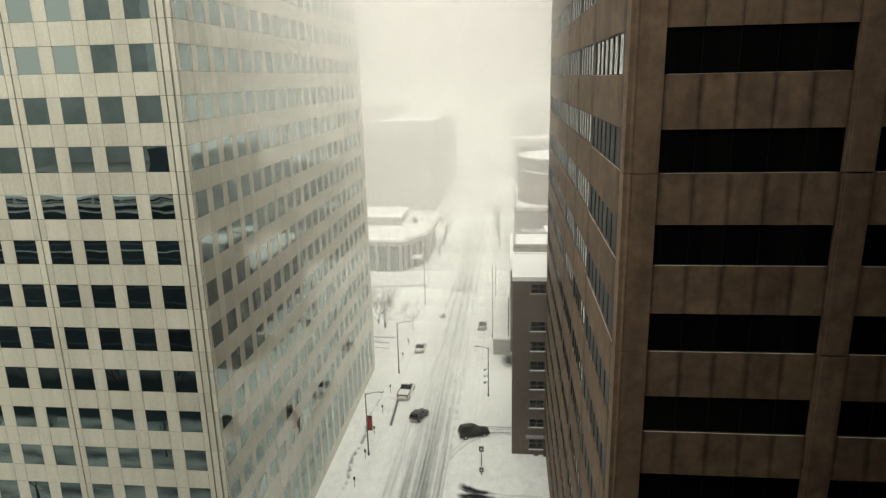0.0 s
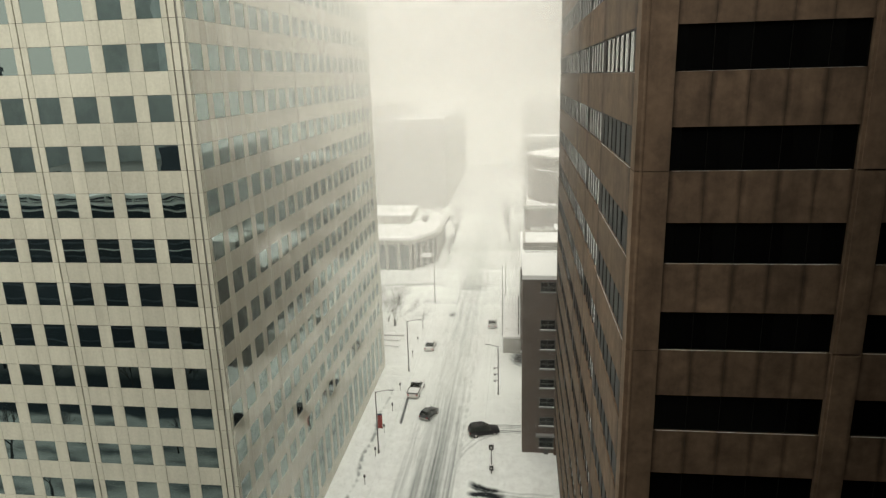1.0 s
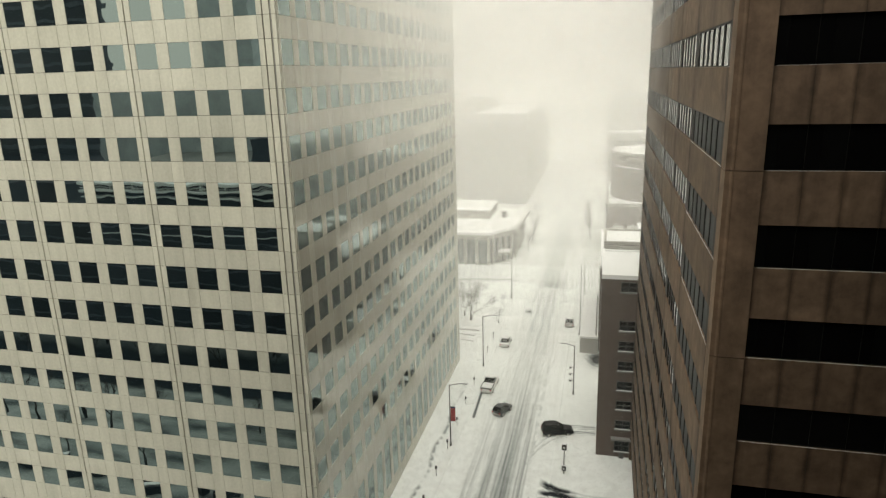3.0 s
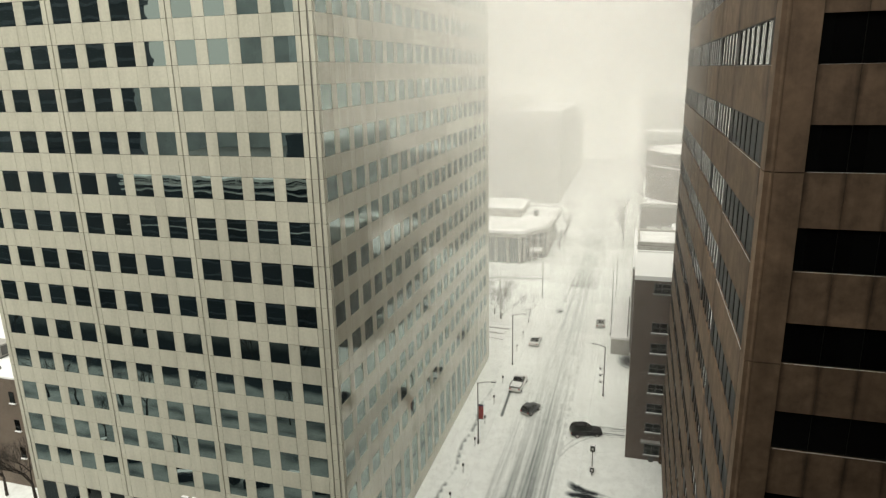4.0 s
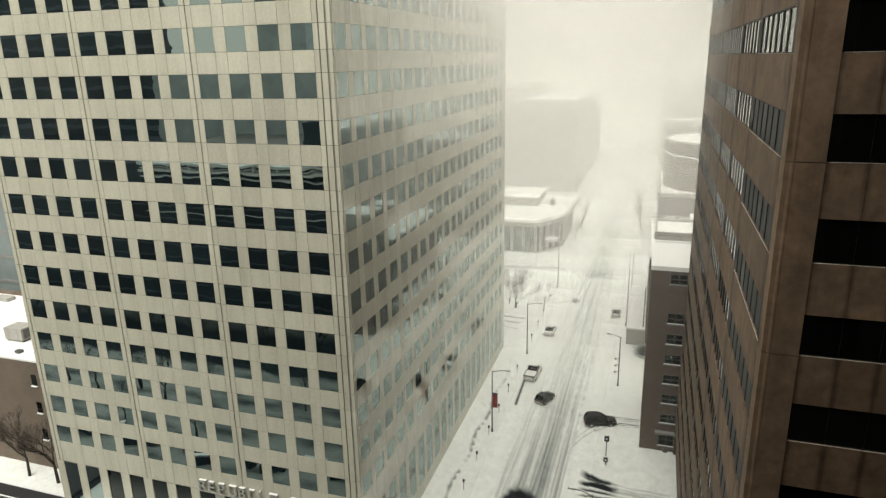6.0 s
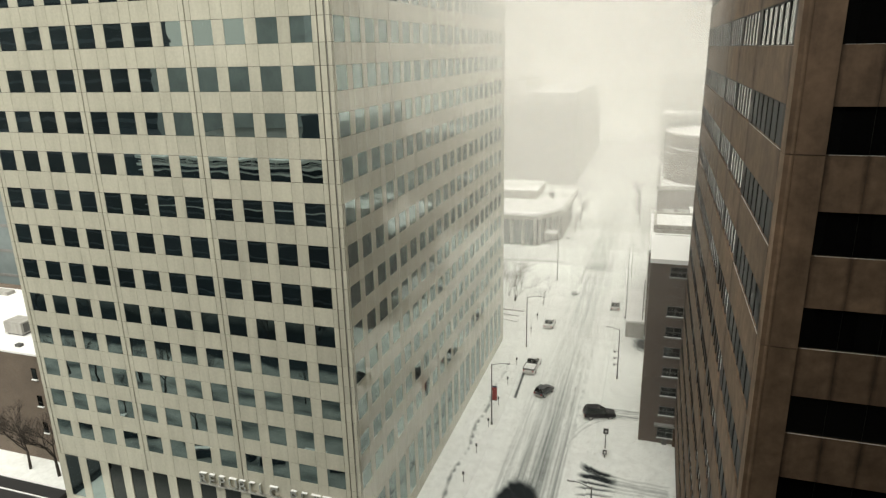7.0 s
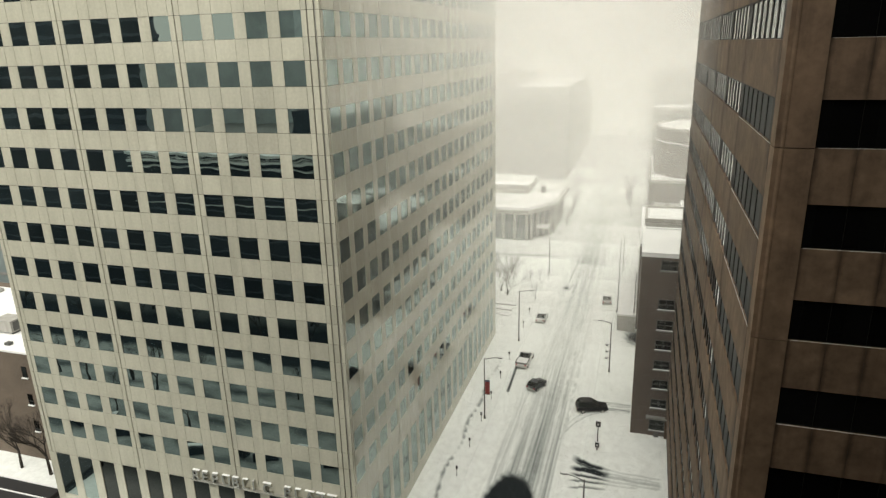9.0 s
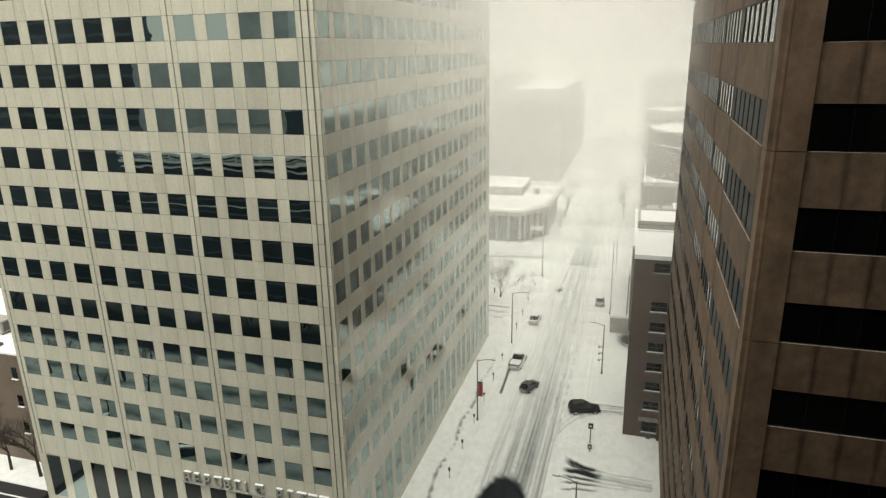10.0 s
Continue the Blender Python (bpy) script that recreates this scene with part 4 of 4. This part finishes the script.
# ---------------------------------------------------------------- vehicles
def loft(bm, sections):
    """Closed rings of (x, half width, z) corner lists, joined into a hull."""
    rings = []
    for x, pts in sections:
        ring = [bm.verts.new((x, y, z)) for y, z in pts] + [bm.verts.new((x, -y, z)) for y, z in reversed(pts)]
        rings.append(ring)
    k = len(rings[0])
    for a, b in zip(rings[:-1], rings[1:]):
        for i in range(k):
            bm.faces.new((a[i], a[(i + 1) % k], b[(i + 1) % k], b[i]))
    bm.faces.new(rings[0][::-1])
    bm.faces.new(rings[-1])


def vehicle(name, kind, paint, label, at, heading, snow):
    """Nose towards local +x. kind: sedan, hatch, suv or pickup."""
    v = thing(name, (0, 0, 0), label, "car" if kind != "pickup" else "pickup truck")
    L, W, belt, roof = {"sedan": (4.3, 0.88, 0.92, 1.45), "hatch": (3.5, 0.83, 0.90, 1.46), "suv": (4.4, 0.91, 1.02, 1.70), "pickup": (5.5, 0.98, 1.08, 1.85)}[kind]
    h = L / 2

    def ring(w, lo, hi):
        return [(w * 0.86, lo), (w, lo + 0.16), (w, hi - 0.14), (w * 0.90, hi)]
    hood = belt * 0.93
    bm = bmesh.new()
    loft(bm, [(-h, ring(W * 0.90, 0.38, belt * 0.9)), (-h + 0.15, ring(W * 0.98, 0.30, belt)), (-0.4, ring(W, 0.28, belt)), (h * 0.42, ring(W, 0.28, belt)),
              (h * 0.5, ring(W, 0.28, hood + 0.04)), (h - 0.35, ring(W * 0.97, 0.30, hood * 0.93)), (h, ring(W * 0.84, 0.40, hood * 0.80))])
    bmesh.ops.bevel(bm, geom=bm.edges[:], offset=0.05, segments=2, affect="EDGES")
    body = part("body", bm, paint, v)
    c0, c1 = {"sedan": (-h * 0.72, h * 0.40), "hatch": (-h * 0.95, h * 0.45), "suv": (-h * 0.97, h * 0.42), "pickup": (-0.55, h * 0.46)}[kind]
    bm = bmesh.new()
    slope = 0.75 if kind == "sedan" else 0.30
    loft(bm, [(c0, [(W * 0.88, belt - 0.02), (W * 0.88, belt + 0.03)]), (c0 + slope, [(W * 0.88, belt - 0.02), (W * 0.74, roof - 0.06)]),
              (c1 - 0.85, [(W * 0.88, belt - 0.02), (W * 0.74, roof - 0.06)]), (c1, [(W * 0.88, belt - 0.02), (W * 0.88, belt + 0.03)])])
    part("windows", bm, DARK_GLASS, v, "dark glass")
    top = boxes_bm([(c0 + slope + 0.05, c1 - 0.9, -W * 0.72, W * 0.72, roof - 0.07, roof)])
    bmesh.ops.bevel(top, geom=top.edges[:], offset=0.035, segments=2, affect="EDGES")
    rf = part("roof", top, paint, v)
    if kind == "suv":
        part("roof_rail", boxes_bm([(c0 + 0.5, c1 - 1.1, s * W * 0.66 - 0.02, s * W * 0.66 + 0.02, roof + 0.002, roof + 0.06) for s in (-1, 1)]), BLACK_METAL, rf)
    if kind == "pickup":
        part("bed_rail", boxes_bm([(-h + 0.1, c0, s * W * 0.93 - 0.06, s * W * 0.93 + 0.06, belt - 0.03, belt + 0.10) for s in (-1, 1)] + [(-h + 0.02, -h + 0.14, -W * 0.93, W * 0.93, belt - 0.1, belt + 0.10)]), STEEL, body, "grey rails round the load bed")
        part("load_bed", boxes_bm([(-h + 0.16, c0 - 0.1, -W * 0.84, W * 0.84, belt - 0.01, belt + 0.06)]), SNOW, body, "open load bed filled with snow")
    for x in (-h * 0.62, h * 0.62):
        for s in (-1, 1):
            bm = bmesh.new()
            tube(bm, (x, s * (W - 0.20), 0.34), (x, s * (W + 0.01), 0.34), 0.34, 0.34, 16)
            wheel = part("wheel", bm, TYRE, v)
            bm = bmesh.new()
            tube(bm, (x, s * (W + 0.005), 0.34), (x, s * (W + 0.03), 0.34), 0.20, 0.18, 12)
            part("rim", bm, BRIGHT_STEEL, wheel)
    for s in (-1, 1):
        part("headlight", boxes_bm([(h - 0.14, h - 0.01, s * W * 0.62 - 0.17, s * W * 0.62 + 0.17, hood * 0.62, hood * 0.76)]), LAMP_LENS, v)
        part("tail_light", boxes_bm([(-h - 0.01, -h + 0.1, s * W * 0.74 - 0.13, s * W * 0.74 + 0.13, belt * 0.66, belt * 0.86)]), RED_LENS, v)
    part("bumper", boxes_bm([(-h - 0.06, -h + 0.1, -W * 0.86, W * 0.86, 0.40, 0.58)]), BRIGHT_STEEL if kind != "sedan" else paint, v)
    if snow:
        sn = boxes_bm([(c0 + slope + 0.1, c1 - 0.95, -W * 0.70, W * 0.70, roof - 0.01, roof + 0.09)])
        bmesh.ops.bevel(sn, geom=sn.edges[:], offset=0.04, segments=2, affect="EDGES")
        part("snow_on_roof", sn, SNOW, v, "snow lying on the roof")
        hood_sn = boxes_bm([(h * 0.50, h - 0.25, -W * 0.78, W * 0.78, hood * 0.93, hood + 0.10)])
        bmesh.ops.bevel(hood_sn, geom=hood_sn.edges[:], offset=0.05, segments=2, affect="EDGES")
        part("snow_on_bonnet", hood_sn, SNOW, v, "snow lying on the bonnet")
    v.matrix_basis = pose(*at, 0, 0, heading)
    return v


vehicle("pickup_truck", "pickup", WHITE_PAINT, "white pickup truck dusted with snow parked at the kerb", (-16.7, 96.6, 0.06), 86, True)
vehicle("hatchback", "hatch", GREY_PAINT, "charcoal hatchback aslant on the snowy street", (-13.5, 88.9, 0.05), 66, False)
vehicle("suv", "suv", BLACK_PAINT, "black sport utility vehicle turning off the street into a driveway", (-4.95, 84.3, 0.06), 16, False)
vehicle("sedan", "sedan", WHITE_PAINT, "white car under snow parked along the street", (-16.7, 114.6, 0.08), 88, True)
vehicle("sedan", "sedan", SILVER_PAINT, "silver car dusted with snow parked far down the street", (-5.4, 126.6, 0.08), 91, True)


# ---------------------------------------------------------------- street furniture
def street_lamp(at, reach, height, label, banner=False, baskets=0):
    s = thing("street_lamp", at, label, "street lamp", "street lamps")
    x, y, z = at
    bm = bmesh.new()
    tube(bm, (x, y, z), (x, y, z + 0.5), 0.16, 0.13)
    tube(bm, (x, y, z + 0.5), (x, y, height), 0.10, 0.065)
    part("pole", bm, STEEL, s)
    d = 1 if reach > 0 else -1
    bm = bmesh.new()
    tube(bm, (x, y, height - 0.15), (x + reach * 0.5, y, height + 0.22), 0.05, 0.045)
    tube(bm, (x + reach * 0.5, y, height + 0.22), (x + reach - 0.45 * d, y, height + 0.30), 0.045, 0.04)
    part("arm", bm, STEEL, s)
    bm = boxes_bm([(min(x + reach - 0.5 * d, x + reach + 0.2 * d), max(x + reach - 0.5 * d, x + reach + 0.2 * d), y - 0.14, y + 0.14, height + 0.24, height + 0.38)])
    bmesh.ops.bevel(bm, geom=bm.edges[:], offset=0.05, segments=2, affect="EDGES")
    head = part("lamp_head", bm, STEEL, s)
    part("snow_cap", boxes_bm([(min(x + reach - 0.4 * d, x + reach + 0.1 * d), max(x + reach - 0.4 * d, x + reach + 0.1 * d), y - 0.1, y + 0.1, height + 0.38, height + 0.43)]), SNOW, head, "snow on the lamp head")
    if banner:
        cloth = bmesh.new()
        box(cloth, x + 0.10, x + 0.75, y - 0.012, y + 0.012, 6.0, 6.2)
        b = part("banner", cloth, BLUE_CLOTH, s, "dark blue top band of a street banner")
        part("banner_tail", boxes_bm([(x + 0.10, x + 0.75, y - 0.013, y + 0.013, 4.1, 6.0)]), RED_CLOTH, b, "faded red field of the banner")
        part("banner_bar", boxes_bm([(x, x + 0.8, y - 0.03, y + 0.03, 6.2, 6.26), (x, x + 0.8, y - 0.03, y + 0.03, 4.04, 4.1)]), STEEL, b)
    for k in range(baskets):
        zz = height * (0.30 + 0.13 * k)
        bm = bmesh.new()
        tube(bm, (x, y, zz + 0.12), (x - 0.75, y, zz + 0.25), 0.05, 0.045, 6)
        tube(bm, (x - 0.55, y, zz - 0.10), (x - 0.55, y, zz + 0.18), 0.13, 0.24, 8)
        basket = part("hanging_basket", bm, STEEL, s, "bare hanging basket")
        part("snow_cap", boxes_bm([(x - 0.72, x - 0.38, y - 0.15, y + 0.15, zz + 0.18, zz + 0.24)]), SNOW, basket, "snow in the basket")
    return s


street_lamp((-19.05, 78.1, 0.2), 2.3, 9.5, "grey street lamp with a red and blue banner beside the tower", banner=True)
street_lamp((-19.1, 103.9, 0.2), 2.3, 9.6, "grey street lamp on the snowy pavement")
street_lamp((-3.25, 96.2, 0.2), -1.9, 8.6, "grey street lamp with bare hanging baskets", baskets=3)
street_lamp((-3.7, 56.9, 0.2), -2.2, 8.4, "grey street lamp above the turning ruts")
street_lamp((-19.0, 140.1, 0.2), 2.3, 9.9, "grey street lamp near the crossing")


def tall_pole(at, height):
    s = thing("utility_pole", at, "slender grey pole beside the street", "pole", "slender poles")
    bm = bmesh.new()
    tube(bm, at, (at[0], at[1], height), 0.065, 0.04)
    part("pole", bm, STEEL, s)
    part("base_collar", boxes_bm([(at[0] - 0.2, at[0] + 0.2, at[1] - 0.2, at[1] + 0.2, at[2], at[2] + 0.5)]), STEEL, s)


tall_pole((-3.2, 121.3, 0.2), 14.6)
tall_pole((-2.95, 137.6, 0.2), 11.0)


def signal_post(at):
    x, y, z = at
    s = thing("traffic_signal", at, "dark traffic signal on a short post in the snow", "traffic signal")
    bm = bmesh.new()
    tube(bm, at, (x, y, 4.3), 0.07, 0.06)
    part("post", bm, STEEL, s)
    for z0, z1, w in ((3.7, 4.5, 0.30), (0.75, 1.45, 0.26)):
        bm = boxes_bm([(x - w, x + w, y - 0.2, y + 0.2, z0, z1)])
        bmesh.ops.bevel(bm, geom=bm.edges[:], offset=0.04, segments=1, affect="EDGES")
        h = part("signal_head", bm, SIGNAL_BOX, s)
        bm = bmesh.new()
        tube(bm, (x, y - 0.2, (z0 + z1) / 2), (x, y - 0.26, (z0 + z1) / 2), 0.13, 0.13, 12)
        part("lens", bm, LAMP_LENS, h)
        part("snow_cap", boxes_bm([(x - w * 0.9, x + w * 0.9, y - 0.18, y + 0.18, z1, z1 + 0.06)]), SNOW, h, "snow on the signal")


signal_post((-3.45, 74.5, 0.2))


def parking_meter(at):
    s = thing("parking_meter", at, "dark parking meter at the snowy kerb", "parking meter", "parking meters")
    x, y, z = at
    bm = bmesh.new()
    tube(bm, at, (x, y, z + 1.05), 0.04, 0.035, 6)
    part("post", bm, STEEL, s)
    bm = boxes_bm([(x - 0.12, x + 0.12, y - 0.10, y + 0.10, z + 1.05, z + 1.5)])
    bmesh.ops.bevel(bm, geom=bm.edges[:], offset=0.05, segments=2, affect="EDGES")
    part("meter_head", bm, SIGNAL_BOX, s)
    return s


first = parking_meter((-19.3, 64.75, 0.2))
for y in (70.85, 77.2, 83.3, 89.65, 96.5, 109.5, 116.0):
    copy_thing(first, pose(-19.3, y, 0.2))


# ---------------------------------------------------------------- bare trees
def bare_tree(at, height, seed, label, spread=0.5, depth=5, stems=0):
    rng = random.Random(seed)
    t = thing("bare_tree", at, label, "tree", "bare street trees")
    trunk, crown = bmesh.new(), bmesh.new()
    top = Vector(at) + Vector((rng.uniform(-0.3, 0.3), rng.uniform(-0.3, 0.3), height * 0.30))
    tube(trunk, at, top if not stems else Vector(at) + Vector((0, 0, 0.15 * height)), height * 0.022, height * 0.016, 7)

    def grow(p, way, length, r, d):
        q = p + way * length
        tube(crown, p, q, r, r * 0.66, 5 if d > 2 else 3)
        if d == 0:
            return
        for _ in range(3 if d > 1 else 2):
            w = (way + Vector((rng.uniform(-1, 1), rng.uniform(-1, 1), rng.uniform(-0.25, 0.7))) * spread * 1.25).normalized()
            grow(q, w, length * rng.uniform(0.62, 0.85), r * 0.62, d - 1)
    for k in range(stems or 3):
        w = Vector((rng.uniform(-0.7, 0.7), rng.uniform(-0.7, 0.7), 1)).normalized()
        if stems:
            top = Vector(at) + Vector((0, 0, 0.10 * height * rng.random()))
        grow(top, w, height * (0.25 if stems else 0.21), height * (0.0042 if stems else 0.011), depth)
    part("trunk", trunk, BARK, t, smooth=True)
    part("crown", crown, BARK, t, "bare twigs")
    return t


bare_tree((-25.5, 125.2, 0.2), 9.4, 3, "bushy many-stemmed leafless tree in the snowy plaza", spread=0.5, depth=6, stems=7)
bare_tree((-27.3, 127.5, 0.2), 6.5, 5, "low leafless bush in the snowy plaza", depth=5, stems=5)
bare_tree((-19.6, 124.5, 0.2), 4.6, 8, "small leafless tree at the kerb", depth=4, stems=4)
bare_tree((-19.6, 133.5, 0.2), 4.2, 9, "small leafless tree at the kerb", depth=4, stems=4)
bare_tree((-73.0, 52.0, 0.2), 8.5, 12, "leafless tree before the brick wall", depth=6)
bare_tree((-68.2, 51.9, 0.2), 9.5, 15, "leafless tree before the brick wall", depth=6)
for x, y, h, seed in ((-52, 3, 9, 31), (-63, 1, 8, 32), (-76, 4, 9.5, 33), (-88, 2, 9, 34), (-101, 3, 8.5, 35), (-115, 2, 9, 36), (-58, -8, 10, 37), (-94, -8, 10, 38)):
    bare_tree((x, y, 0.2), h, seed, "leafless tree along the cross street", depth=4)
for x, y, h, seed in ((-62, 19, 8, 41), (-69, 21, 9, 42), (-76, 18, 8.5, 43), (-83, 20, 9, 44), (-90, 19, 8, 45), (-97, 21, 9, 46), (-47, 17, 6, 47), (-71, 27, 7, 48), (-58, 27.5, 6, 49)):
    bare_tree((x, y, 0.2), h, seed, "leafless tree in the forecourt of the tower", depth=4)
bare_tree((-20.0, 182.0, 0.2), 7.0, 25, "leafless street tree beyond the crossing", depth=4)
bare_tree((-20.0, 194.0, 0.2), 7.0, 27, "leafless street tree beyond the crossing", depth=4)
for x, y, h, seed in ((-20.6, 206, 7.5, 51), (-21.2, 217, 8, 52), (-2.8, 197, 8, 55), (-3.4, 212, 7.5, 56), (-3.8, 226, 8, 57)):
    bare_tree((x, y, 0.2), h, seed, "leafless street tree beyond the crossing", depth=4)


def plaza_planter():
    p = thing("planter_wall", (-24, 118, 0), "low snow-covered planter walls in the plaza", "planter")
    for k, (x0, x1, y) in enumerate(((-26.4, -22.9, 114.6), (-26.6, -23.2, 117.2), (-26.9, -22.7, 119.7))):
        wall = boxes_bm([(x0, x1, y, y + 1.1, 0.15, 0.28 + 0.05 * k)])
        cover = boxes_bm([(x0 - 0.03, x1 + 0.03, y + 0.01, y + 1.12, 0.28 + 0.05 * k, 0.42 + 0.05 * k)])
        for bm in (wall, cover):
            bmesh.ops.rotate(bm, verts=bm.verts[:], cent=((x0 + x1) / 2, y, 0), matrix=pose(0, 0, 0, 0, 0, -14 + 5 * k).to_3x3())
        step = part("step", wall, PALE_WALL, p)
        part("step_snow", cover, SNOW, step, "snow on the step")


plaza_planter()


def forecourt_terraces():
    """Low dark retaining walls with snowy tops before the tower's entrance."""
    rng = random.Random(77)
    for k in range(11):
        x, y = -35 - 4.4 * k + rng.uniform(-1, 1), 30.5 + rng.uniform(-1.6, 2.2)
        t = thing("terrace_wall", (x, y, 0.2), "low dark terrace wall with snow on its top", "wall", "forecourt terrace walls")
        a = rng.uniform(-35, 35)
        wall, top = boxes_bm([(x - 1.6, x + 1.6, y - 0.5, y + 0.5, 0.15, 1.3)]), boxes_bm([(x - 1.6, x + 1.6, y - 0.5, y + 0.2, 1.3, 1.45)])
        for bm in (wall, top):
            bmesh.ops.rotate(bm, verts=bm.verts[:], cent=(x, y, 0), matrix=pose(0, 0, 0, 0, 0, a).to_3x3())
        part("wall", wall, SLATE_WALL, t)
        part("snow_cap", top, SNOW, t, "snow on the wall")


forecourt_terraces()


def side_annex():
    a = thing("annex_building", (-1.3, 124, 0), "low pale annex with a snowy roof and short railing posts", "building")
    part("wall", boxes_bm([(-2.87, 0.26, 112.6, 136, 0, 3.2)]), PALE_WALL, a)
    part("roof", boxes_bm([(-2.95, 0.27, 112.5, 136.1, 3.2, 3.5)]), SNOW, a, "annex roof under snow")
    for k in range(7):
        post = part("railing_post", boxes_bm([(-0.20, 0.02, 113.6 + 3.1 * k, 113.8 + 3.1 * k, 3.5, 4.6)]), STEEL, a)
        part("snow_cap", boxes_bm([(-0.22, 0.04, 113.58 + 3.1 * k, 113.82 + 3.1 * k, 4.6, 4.68)]), SNOW, post, "snow on the post")


side_annex()
